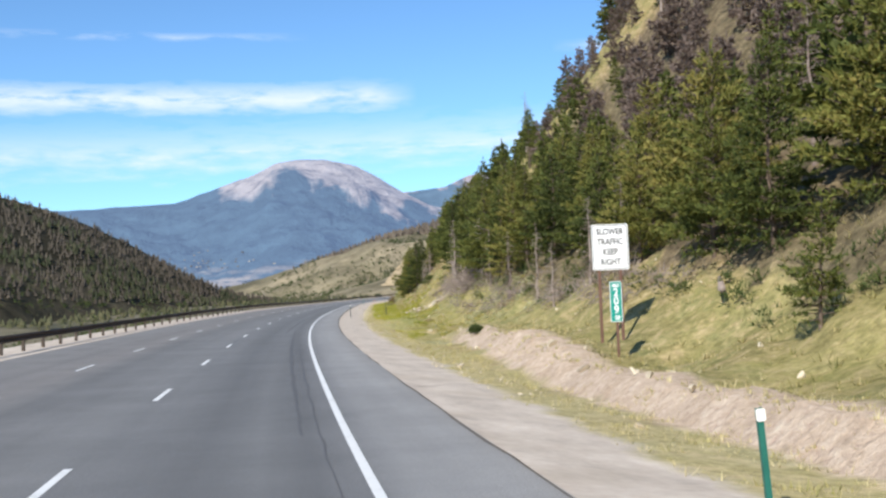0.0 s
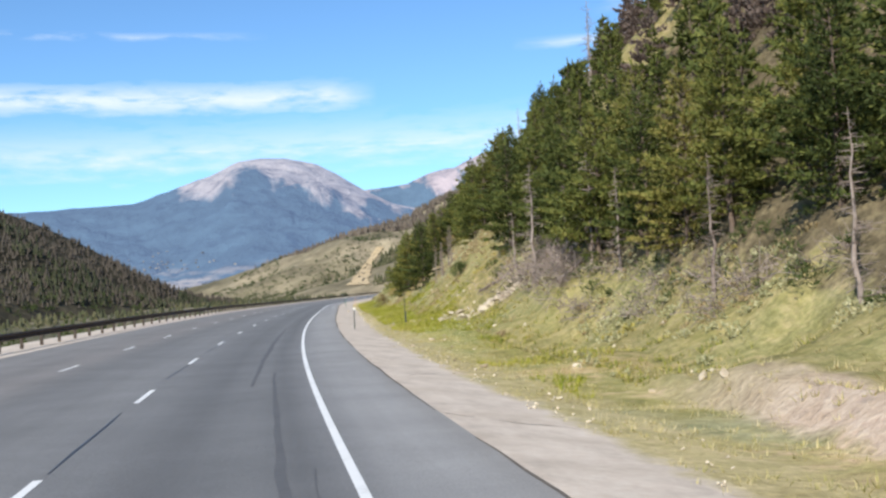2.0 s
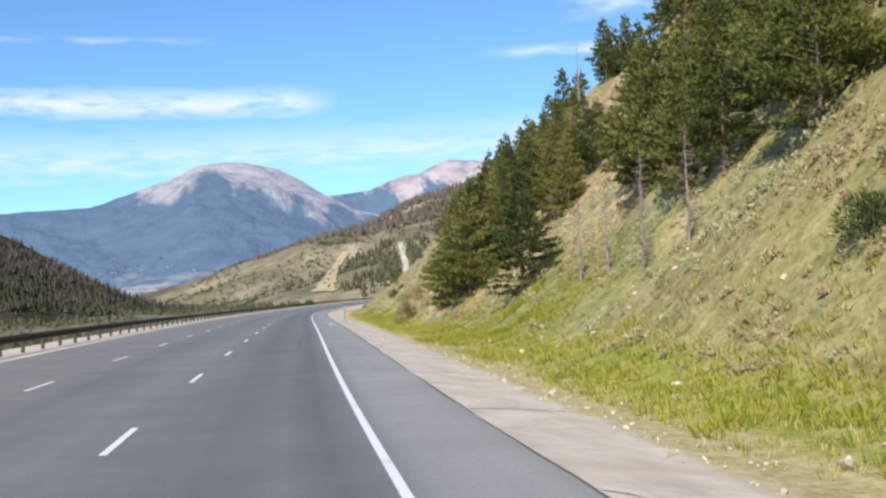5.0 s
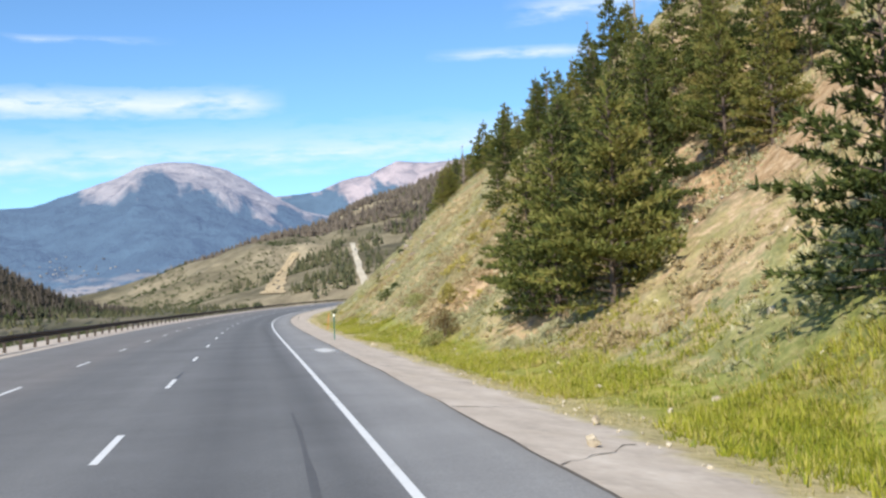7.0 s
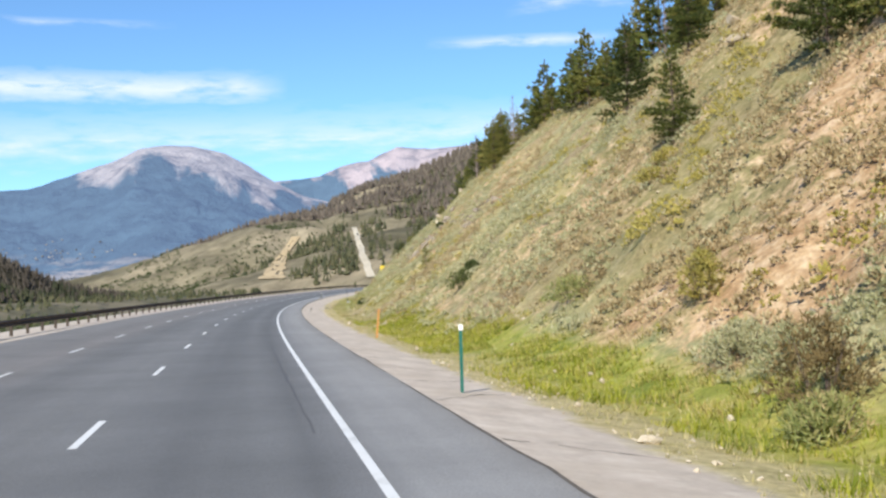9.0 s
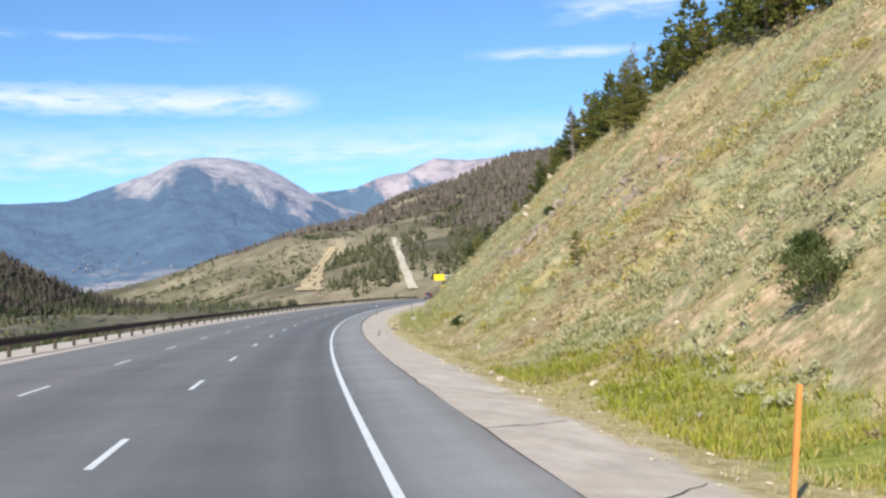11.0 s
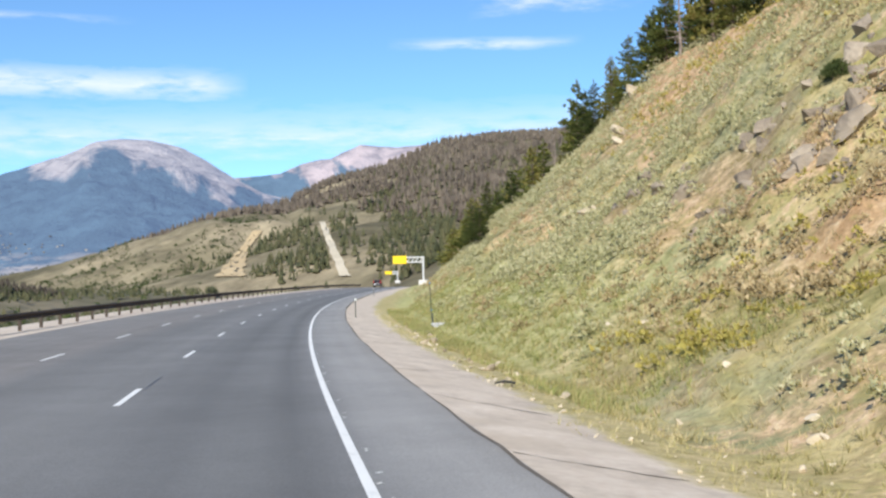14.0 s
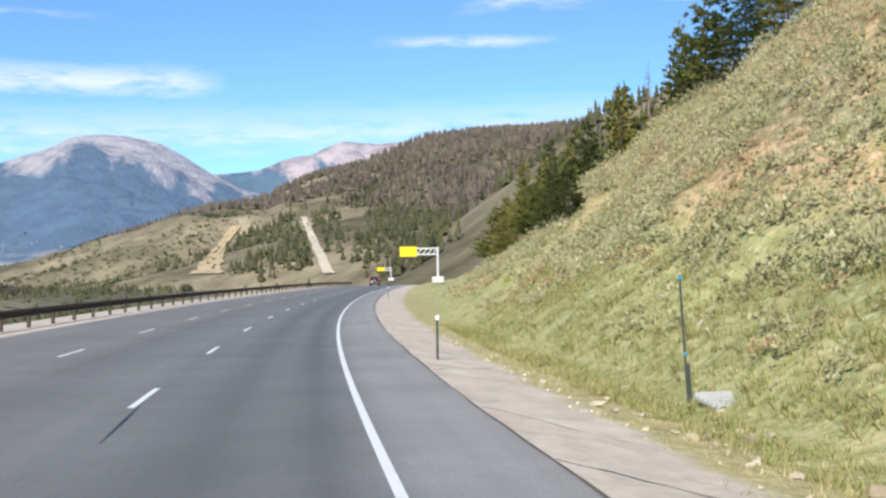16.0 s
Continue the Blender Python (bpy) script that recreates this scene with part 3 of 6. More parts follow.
for s in (24, 33, 41, 47, 55, 63, 70, 78, 86, 95, 104, 112, 121, 131, 137, 143, 150, 158, 163, 169, 176, 181, 186, 190, 194, 198, 203, 209, 214, 221, 229, 236, 243, 251, 259, 266, 273, 280, 286, 292, 298, 304, 310, 315, 322, 330):
    # cross cracks in the hard apron
    ss, n = rng.uniform(-1, 1), 9
    verts, faces = [], []
    for i in range(n):
        d = 5.15 + 1.7 * i / (n - 1)
        q = s + 3.4 * ss * i / n + 0.35 * noise.noise(Vector((d * 2.2, s, 0)))
        w = rng.uniform(0.006, 0.045)
        verts += [tuple(road(q - w, d, hill(q, d) + 0.006)), tuple(road(q + w, d, hill(q, d) + 0.006))]
    for i in range(n - 1):
        faces.append((2 * i, 2 * i + 1, 2 * i + 3, 2 * i + 2))
    part("apron_crack", (verts, [], faces), CRACK, road_surface)
# spilled pale powder on the shoulder
stain = sheet("dust_stain", np.linspace(170.4, 175.6, 12), np.linspace(4.0, 5.02, 5), lambda s, d: 0.006, DUST, road_surface)
lay = stain.data.uv_layers[0].data
for k in range(len(lay)):
    u = lay[k].uv
    lay[k].uv = ((u[0] - 173.0) / 2.7, (u[1] - 4.52) / 0.52)
# bits of old edge line beside the new one
bm = bmesh.new()
for i in range(70):
    s = rng.uniform(226, 292)
    bmesh.ops.create_grid(bm, x_segments=1, y_segments=1, size=0.5, matrix=Matrix.Translation(road(s, EDGE + rng.uniform(0.09, 0.17), 0.004)) @ Matrix.Rotation(turn(s) + 0.5, 4, "Z") @ Matrix.Diagonal((rng.uniform(0.025, 0.08), 0.05, 1, 1)))
part("worn_paint", bm, WHITE_PAINT, road_surface)


# guardrail: weathered steel beam on posts
def guardrail(s0, s1):
    rail = thing("guardrail", "dark weathered-steel guardrail on posts along the far edge", "guardrail")
    prof = ((0.0, 0.47), (0.07, 0.53), (0.0, 0.60), (0.0, 0.65), (0.07, 0.72), (0.0, 0.79))
    a = s0
    while a < s1:
        b = min(a + 15.24, s1)
        ss = np.linspace(a, b, 9)
        verts, faces = [], []
        for s in ss:
            for o, z in prof:
                verts.append(tuple(road(s, RAIL + o, z)))
            for o, z in reversed(prof):
                verts.append(tuple(road(s, RAIL + o - 0.02, z)))
        n = 12
        for i in range(len(ss) - 1):
            for j in range(n):
                k = (j + 1) % n
                faces.append((i * n + j, i * n + k, (i + 1) * n + k, (i + 1) * n + j))
        part("beam", (verts, [], faces), RUST_STEEL, rail)
        a = b
    me = None
    for s in np.arange(s0, s1, 3.81):
        if me is None:
            bm = bmesh.new()
            box(bm, (0.15, 0.12, 1.2), pose(-0.13, 0, 0.12))
            box(bm, (0.10, 0.12, 0.34), pose(-0.03, 0, 0.62))
            me = bpy.data.meshes.new("post")
            bm.to_mesh(me)
            bm.free()
            me.materials.append(POST_GREY)
        ob = new("post", me)
        ob.parent = rail
        ob.matrix_basis = Matrix.Translation(road(s, RAIL, 0)) @ Matrix.Rotation(turn(s), 4, "Z")
    return rail


guardrail(-30, 560)


# the far land: one sheet to the horizon, then ridges
rp = np.stack([RX, RY], 1)


def sheet_z(x, y):
    r = math.hypot(x - 20.0, y - 150.0)
    gap = float(np.sqrt(((rp - (x, y)) ** 2).sum(1)).min())
    z = np.interp(r, (0, 120, 350, 700, 1200, 4950), (-10, -9, -6, 0, 6, 40)) + 2.0 * noise.noise(Vector((x, y, 0)) * 0.01) * min(1, r / 300)
    if gap < 170:
        z = min(z, -16.0 + 0.05 * gap)
    return float(z)


def far_sheet():
    cx, cy = 20.0, 150.0
    radii = np.concatenate([[0.5], np.geomspace(25, 4950, 70)])
    n = 180
    verts, faces = [], []
    for r in radii:
        for i in range(n):
            a = 2 * math.pi * i / n
            x, y = cx + r * math.sin(a), cy + r * math.cos(a)
            verts.append((x, y, sheet_z(x, y)))
    for k in range(len(radii) - 1):
        for i in range(n):
            j = (i + 1) % n
            faces.append((k * n + i, (k + 1) * n + i, (k + 1) * n + j, k * n + j))
    return verts, [], [tuple(reversed(f)) for f in faces]


VALLEY = blotchy("valley_meadow", ((0.3, (0.075, 0.075, 0.04)), (0.45, (0.12, 0.11, 0.062)), (0.55, (0.20, 0.17, 0.105)), (0.7, (0.29, 0.24, 0.165))), 0.006, 0.06, 0.95, bump=0, world_space=True)
solo("ground", far_sheet(), VALLEY, "olive and straw valley floor reaching to the mountains", "ground", "", "structure", True)


def ridge(eye, rows, n_az, n_up, rough, seed, shape=1.0, back=0.5):
    """A hill seen from eye: rows of bearing, crest height and distance, foot height and distance (degrees, metres)."""
    azs = np.linspace(rows[0][0], rows[-1][0], n_az)
    tab = np.array(rows)
    verts, faces, crest = [], [], []
    up = n_up + 6
    for a in azs:
        ec, dc, ef, df = (float(np.interp(a, tab[:, 0], tab[:, k])) for k in (1, 2, 3, 4))
        zc, zf = dc * math.tan(radians(ec)), df * math.tan(radians(ef))
        for j in range(up):
            u = j / (n_up - 1)
            if j == 0:
                # the foot runs down under the valley floor
                d, z = df * 0.88, zf - 24.0
            elif u <= 1:
                d, z = df + (dc - df) * u, zf + (zc - zf) * u ** shape
            else:
                d, z = dc + (u - 1) * (dc - df) * 1.6, zc - (u - 1) * (zc - zf) * back * 2
            x, y = eye[0] + d * math.sin(radians(a)), eye[1] + d * math.cos(radians(a))
            q = Vector((x, y, seed))
            amp = rough * math.sin(math.pi * min(u, 1)) ** 0.7 if u < 1 else 0
            z += amp * (noise.noise(q * 0.004) + 0.5 * noise.noise(q * 0.011) + 0.25 * noise.noise(q * 0.03))
            z += rough * 0.06 * noise.noise(q * 0.02)
            verts.append((x, y, eye[2] + z))
    for i in range(n_az - 1):
        for j in range(up - 1):
            k = i * up + j
            faces.append((k, k + 1, k + up + 1, k + up))
    return verts, [], [tuple(reversed(f)) for f in faces]


def mountain_material(name, line, forest, rock, haze, lobes=False):
    m, t, b = principled(name, 0.95, 0, 0.05)
    p = place(t)
    sx = t.nodes.new("ShaderNodeSeparateXYZ")
    t.links.new(p, sx.inputs[0])
    n1, n2, n3 = noise_tex(t, p, 0.0022, 6.0, 0.65), noise_tex(t, p, 0.012, 5.0, 0.65), noise_tex(t, p, 0.004, 5.0, 0.6, (1.0, 1.0, 0.25))
    height = mth(t, "ADD", sx.outputs[2], mth(t, "MULTIPLY", mth(t, "SUBTRACT", n1, 0.5), 170.0))
    height = mth(t, "ADD", height, mth(t, "MULTIPLY", mth(t, "SUBTRACT", n3, 0.5), 200.0))
    # gullies with rock running down between the trees
    n4 = noise_tex(t, p, 0.011, 4.0, 0.6, (1.0, 0.12, 0.10))
    height = mth(t, "ADD", height, mth(t, "MULTIPLY", mth(t, "SUBTRACT", n4, 0.5), mth(t, "ADD", 160.0, mth(t, "MINIMUM", mth(t, "MAXIMUM", sx.outputs[0], 0.0), 420.0))))
    if lobes:
        # the tree line rises in a dark wedge below the summit and falls along the flank: distance east, height
        dip = ramp(t, mth(t, "DIVIDE", mth(t, "ADD", sx.outputs[0], 300.0), 1000.0, True), [((x + 300) / 1000, (v, v, v)) for x, v in ((-280, 1.0), (-150, 0.80), (-60, 0.52), (-10, 0.48), (80, 0.74), (165, 0.90), (235, 0.70), (290, 0.48), (430, 0.26), (640, 0.0))])
        height = mth(t, "SUBTRACT", height, mth(t, "MULTIPLY", dip, 230.0))
    bare = mth(t, "DIVIDE", mth(t, "SUBTRACT", height, line), 55.0, True)
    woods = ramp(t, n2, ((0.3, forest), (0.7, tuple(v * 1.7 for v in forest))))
    stone = ramp(t, n2, ((0.3, tuple(v * 0.45 for v in rock)), (0.5, rock), (0.72, tuple(v * 1.35 for v in rock))))
    low = mth(t, "DIVIDE", mth(t, "SUBTRACT", 120.0, sx.outputs[2]), 60.0, True)
    meadow = mth(t, "MULTIPLY", low, mth(t, "MULTIPLY", mth(t, "SUBTRACT", noise_tex(t, p, 0.006, 4.0, 0.6, (1.0, 0.5, 5.0)), 0.46), 9.0, True))
    woods = mixed(t, meadow, woods, (0.25, 0.22, 0.185))
    col = mixed(t, bare, woods, stone)
    t.links.new(col, b.inputs["Base Color"])
    # a plain backdrop many kilometres away; blue air haze is painted in as emission
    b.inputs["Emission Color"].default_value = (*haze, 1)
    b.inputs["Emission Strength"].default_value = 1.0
    bumped(t, b, n2, 1.0, 30.0)
    return m


MID = (17.0, 150.0, 2.4)
LATE = (31.0, 296.0, 2.7)
START = (2.4, 0.0, 1.9)
# forest colours carry some haze blue; the last colour is the painted haze glow
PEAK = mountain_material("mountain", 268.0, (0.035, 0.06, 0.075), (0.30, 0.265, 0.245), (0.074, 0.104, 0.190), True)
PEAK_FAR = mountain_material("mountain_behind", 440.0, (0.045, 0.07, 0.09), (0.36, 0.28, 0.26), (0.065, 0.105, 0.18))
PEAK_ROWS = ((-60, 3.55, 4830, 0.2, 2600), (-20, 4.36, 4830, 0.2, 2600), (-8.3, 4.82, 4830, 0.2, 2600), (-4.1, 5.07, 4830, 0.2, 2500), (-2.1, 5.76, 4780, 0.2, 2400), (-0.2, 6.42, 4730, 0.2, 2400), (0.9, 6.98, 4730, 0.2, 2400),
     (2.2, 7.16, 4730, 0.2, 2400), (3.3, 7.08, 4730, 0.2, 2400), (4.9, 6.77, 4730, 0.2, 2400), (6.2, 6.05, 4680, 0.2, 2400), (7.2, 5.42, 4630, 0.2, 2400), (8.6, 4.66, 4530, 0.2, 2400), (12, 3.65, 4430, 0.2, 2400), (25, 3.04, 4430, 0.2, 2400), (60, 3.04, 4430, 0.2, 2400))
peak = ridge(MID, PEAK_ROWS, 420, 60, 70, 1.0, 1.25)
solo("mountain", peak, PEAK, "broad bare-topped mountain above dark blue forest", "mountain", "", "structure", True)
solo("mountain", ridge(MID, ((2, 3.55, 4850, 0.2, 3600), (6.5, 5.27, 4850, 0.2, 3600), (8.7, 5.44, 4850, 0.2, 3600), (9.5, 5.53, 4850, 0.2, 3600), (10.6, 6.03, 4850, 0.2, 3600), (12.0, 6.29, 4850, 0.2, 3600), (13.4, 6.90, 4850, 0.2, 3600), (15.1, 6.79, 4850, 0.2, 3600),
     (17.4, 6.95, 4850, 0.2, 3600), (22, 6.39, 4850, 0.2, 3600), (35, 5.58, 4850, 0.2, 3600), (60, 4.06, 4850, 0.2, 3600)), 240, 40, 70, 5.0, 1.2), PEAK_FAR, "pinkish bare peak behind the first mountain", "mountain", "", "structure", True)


def hills_material(name, k):
    """Brown grassy hills."""
    m, t, b = principled(name, 0.95, 0, 0.05)
    p = place(t)
    n1, n2 = noise_tex(t, p, 0.006, 5.0, 0.6), noise_tex(t, p, 0.05, 4.0, 0.65)
    col = ramp(t, n1, ((0.36, (0.14 * k, 0.125 * k, 0.08 * k)), (0.5, (0.23 * k, 0.198 * k, 0.128 * k)), (0.64, (0.34 * k, 0.285 * k, 0.19 * k))))
    t.links.new(mixed(t, 0.8, col, ramp(t, n2, ((0.3, (0.25, 0.25, 0.25)), (0.7, (0.7, 0.7, 0.7)))), "OVERLAY"), b.inputs["Base Color"])
    bumped(t, b, n2, 0.8, 4.0)
    return m


HILLS = hills_material("grass_hills", 0.9)
DARK_HILLS = hills_material("brushy_hills", 0.30)
FAR_ROWS = ((-6, 0.2, 1500, -0.6, 900), (-1, 0.9, 1300, -0.4, 800), (2.65, 2.2, 1200, -0.2, 720), (5.3, 2.87, 1150, 0.0, 690), (6.64, 3.35, 1180, 0.1, 670), (10.2, 4.45, 1500, 0.3, 640), (12.4, 5.4, 1750, 0.4, 610), (15, 6.1, 1900, 0.45, 580), (17.5, 7.05, 2000, 0.5, 560),
            (20, 7.45, 2000, 0.5, 540), (23.7, 7.65, 2000, 0.5, 520), (30, 8.2, 2000, 0.5, 520), (45, 9, 2000, 0.5, 520))
far_hill = ridge(LATE, FAR_ROWS, 220, 50, 26, 9.0, 0.9)
solo("far_hill", far_hill, HILLS, "brown far hillside, grassy below and wooded above", "hill", "", "structure", True)
LEFT_ROWS = ((-70, 14, 700, -1.0, 420), (-35, 10.5, 800, -0.8, 470), (-20, 7.6, 860, -0.7, 520), (-11.8, 5.35, 900, -0.6, 560), (-9.85, 4.75, 900, -0.6, 600), (-8.1, 4.0, 900, -0.5, 640), (-6, 2.95, 900, -0.4, 690), (-4.2, 1.85, 900, -0.3, 740), (-1.6, 0.55, 900, -0.3, 800), (1.0, -0.2, 900, -0.4, 860))
left_hill = ridge(START, LEFT_ROWS, 160, 34, 12, 21.0, 0.9)
solo("left_hill", left_hill, DARK_HILLS, "wooded hill across the valley", "hill", "", "structure", True)
SPUR_ROWS = ((15.5, -0.1, 420, -0.2, 330), (17.8, 1.8, 470, 0.2, 330), (19.5, 3.2, 480, 0.3, 310), (21.5, 4.7, 480, 0.3, 290), (23.5, 6.2, 480, 0.3, 270), (27, 8.4, 480, 0.3, 250), (40, 12, 480, 0.3, 250))
spur = ridge(LATE, SPUR_ROWS, 60, 24, 7, 31.0, 0.9)
solo("grass_spur", spur, HILLS, "grassy spur behind the near slope", "hill", "", "structure", True)


# vegetation
def cone_between(verts, faces, a, b, ra, rb, n=5):
    a, b = Vector(a), Vector(b)
    w = (b - a).normalized()
    u = w.orthogonal().normalized()
    v = w.cross(u)
    k = len(verts)
    for p, r in ((a, ra), (b, rb)):
        for i in range(n):
            t = 2 * math.pi * i / n
            verts.append(tuple(p + u * (r * math.cos(t)) + v * (r * math.sin(t))))
    for i in range(n):
        j = (i + 1) % n
        faces.append((k + i, k + j, k + n + j, k + n + i))


def tuft(verts, faces, rnd, p, axis, size, blades, spread=0.9, slim=0.10):
    """A bunch of pointed blades from one root."""
    for _ in range(blades):
        w = (axis + Vector((rnd.gauss(0, spread), rnd.gauss(0, spread), rnd.gauss(0, spread)))).normalized()
        side = w.cross(Vector((rnd.gauss(0, 1), rnd.gauss(0, 1), rnd.gauss(0, 1)))).normalized() * (size * slim * rnd.uniform(0.7, 1.4))
        i = len(verts)
        verts += [tuple(p + side), tuple(p + w * (size * rnd.uniform(0.7, 1.25))), tuple(p - side)]
        faces.append((i, i + 1, i + 2))


def pine_meshes(seed, height, radius, bare, dense=1.0):
    """Trunk with limbs, and a crown of needle bunches gathered in boughs on the limbs."""
    rnd = random.Random(seed)
    tv, tf, cv, cf = [], [], [], []
    lean = Vector((rnd.uniform(-0.03, 0.03), rnd.uniform(-0.03, 0.03), 0))
    r0 = 0.013 * height + 0.03

    def axis(z):
        return Vector((0, 0, z)) + lean * z + Vector((0.05 * math.sin(z * 0.9 + seed), 0.05 * math.cos(z * 0.7), 0))

    zs = [-0.6, 0.3] + [height * k / 7 for k in range(1, 8)]
    for a, b in zip(zs[:-1], zs[1:]):
        cone_between(tv, tf, axis(a), axis(b), max(0.02, r0 * (1 - a / height)), max(0.012, r0 * (1 - b / height)), 7)
    # whorls of limbs, each with a flat spray of needles on its outer part
    step = 0.44 if dense > 0.7 else 0.66
    z, turn_by = bare * height, rnd.uniform(0, 6.28)
    while z < height * 0.965:
        u = (z / height - bare) / (1 - bare)
        girth = radius * (1 - u ** 1.9) ** 0.85 * (0.70 + 0.30 * math.sin(math.pi * min(1, u * 2.0 + 0.12))) + 0.22
        limbs = 5
        turn_by += 0.9
        for k in range(limbs):
            if rnd.random() < 0.12:
                continue
            env = girth * rnd.uniform(0.55, 1.18)
            t = turn_by + 2 * math.pi * k / limbs + rnd.uniform(-0.35, 0.35)
            rise = rnd.uniform(-0.22, 0.04) + 0.62 * u
            way = Vector((math.cos(t), math.sin(t), rise)).normalized()
            p0 = axis(z + rnd.uniform(-0.16, 0.16))
            end = p0 + way * env + Vector((0, 0, 0.14 * env))
            cone_between(tv, tf, p0, end, 0.026 + 0.014 * (1 - u), 0.008, 3)
            cross = way.cross(Vector((0, 0, 1))).normalized()
            sparse = 0.45 if u < 0.10 else 1.0
            gap = 0.25 if dense > 0.7 else 0.36
            m = max(2, int(env / gap))
            for a in range(m):
                f = 0.28 + 0.74 * (a + rnd.random()) / m
                half = 0.44 * env * (1.12 - f) ** 0.5 * min(1.0, f * 1.8) + 0.08
                w = max(1, int(2 * half / gap + 0.6))
                for b in range(w):
                    if rnd.random() > sparse:
                        continue
                    q = ((b + rnd.random()) / w * 2 - 1) * half
                    c = p0.lerp(end, min(f, 1.02)) + cross * q + Vector((0, 0, rnd.gauss(0, 0.045) - 0.05 * abs(q)))
                    tuft(cv, cf, rnd, c, way * 0.75 + cross * (q / (half + 0.01)) * 0.55 + Vector((0, 0, 0.42)), rnd.uniform(0.20, 0.34) / dense ** 0.40, 5, 0.55, 0.17 / dense ** 0.5)
        z += step * rnd.uniform(0.75, 1.2) * (1 - 0.35 * u)
    tuft(cv, cf, rnd, axis(height), Vector((0, 0, 1.5)), 0.5, 6, 0.3)
    return (tv, [], tf), (cv, [], cf)


def dead_meshes(seed, height, twigs=60, reach=1.2):
    rnd = random.Random(seed)
    tv, tf, bv, bf = [], [], [], []
    r0 = 0.012 * height + 0.05
    p = Vector((0, 0, -0.5))
    for k in range(9):
        q = Vector((rnd.gauss(0, 0.05), rnd.gauss(0, 0.05), height * (k + 1) / 9))
        cone_between(tv, tf, p, q, max(0.02, r0 * (1 - k / 9)), max(0.012, r0 * (1 - (k + 1) / 9)), 6)
        p = q
    for i in range(twigs):
        u = rnd.uniform(0.12, 1)
        t = rnd.uniform(0, 2 * math.pi)
        ln = reach * (1.05 - u) ** 0.5 * rnd.uniform(0.4, 1.1)
        a = Vector((0, 0, u * height * 0.98))
        b = a + Vector((math.cos(t), math.sin(t), rnd.uniform(-0.35, 0.35))) * ln
        cone_between(bv, bf, a, b, 0.028, 0.006, 3)
        for _ in range(3):
            c = a.lerp(b, rnd.uniform(0.3, 0.95))
            e = c + Vector((rnd.gauss(0, 1), rnd.gauss(0, 1), rnd.gauss(-0.1, 0.6))).normalized() * ln * rnd.uniform(0.25, 0.5)
            cone_between(bv, bf, c, e, 0.014, 0.004, 3)
    return (tv, [], tf), (bv, [], bf)


def make_tree(name, label, category, group, trunk, crown, bark, leaves, crown_name="crown"):
    tree = thing(name, label, category, group)
    part("trunk", trunk, bark, tree, "", True)
    tagged(part(crown_name, crown, leaves, tree), kind="stuff" if crown_name == "branchwork" else "")
    return tree


PINES = []
for k, (h, r, bare, dense) in enumerate(((8.5, 2.3, 0.06, 1.0), (9.5, 2.1, 0.10, 1.0), (7.0, 2.75, 0.03, 1.0), (10.5, 2.5, 0.08, 1.0), (6.0, 1.5, 0.05, 1.0), (8.0, 2.3, 0.03, 1.0), (8.0, 2.0, 0.07, 0.4), (7.0, 1.7, 0.10, 0.4), (6.0, 2.0, 0.05, 0.4))):
    t, c = pine_meshes(11 + k, h, r, bare, dense)
    PINES.append((h, [t, c, None]))
DEADS = [(h, dead_meshes(71 + k, h, tw)) for k, (h, tw) in enumerate(((7.5, 70), (9.0, 55), (6.0, 60)))]
first = {}
upper = []


def plant(kind, s, d, height, rz, label, group, lean=0.0, z=None, own=False):
    """A pine or dead pine on the slope, as tall as height."""
    dead = kind >= 10
    if not dead and kind >= 6 and not own:
        upper.append((kind, s, d, height, rz))
        return None
    h = DEADS[kind - 10][0] if dead else PINES[kind][0]
    k = height / h
    base = road(s, d, hill(s, d) if z is None else z)
    m = Matrix.Translation(base) @ Matrix.Rotation(lean, 4, "X") @ Matrix.Rotation(rz, 4, "Z")
    if kind not in first:
        if dead:
            t, c = DEADS[kind - 10][1]
            tree = make_tree("dead_pine", label, "tree", group, t, c, DEAD_WOOD, DEAD_WOOD, "branchwork")
        else:
            t, c, _ = PINES[kind][1]
            tree = make_tree("pine_tree", label, "tree", group, t, c, BARK, PINE)
        first[kind] = tree
        tree.matrix_basis = m @ Matrix.Scale(k, 4)
        return tree
    tree = copy_thing(first[kind], m)
    tree.scale = (k, k, k)
    tree["label"], tree["group"] = label, group
    return tree


trnd = random.Random(7)
WOOD = "pines on the near slope"
WOOD_LABEL = "dark green lodgepole pine standing on the dry slope"
spots = []


def free(s, d, gap):
    for a, b in spots:
        if (a - s) ** 2 + (b - d) ** 2 < gap * gap:
            return False
    spots.append((s, d))
    return True


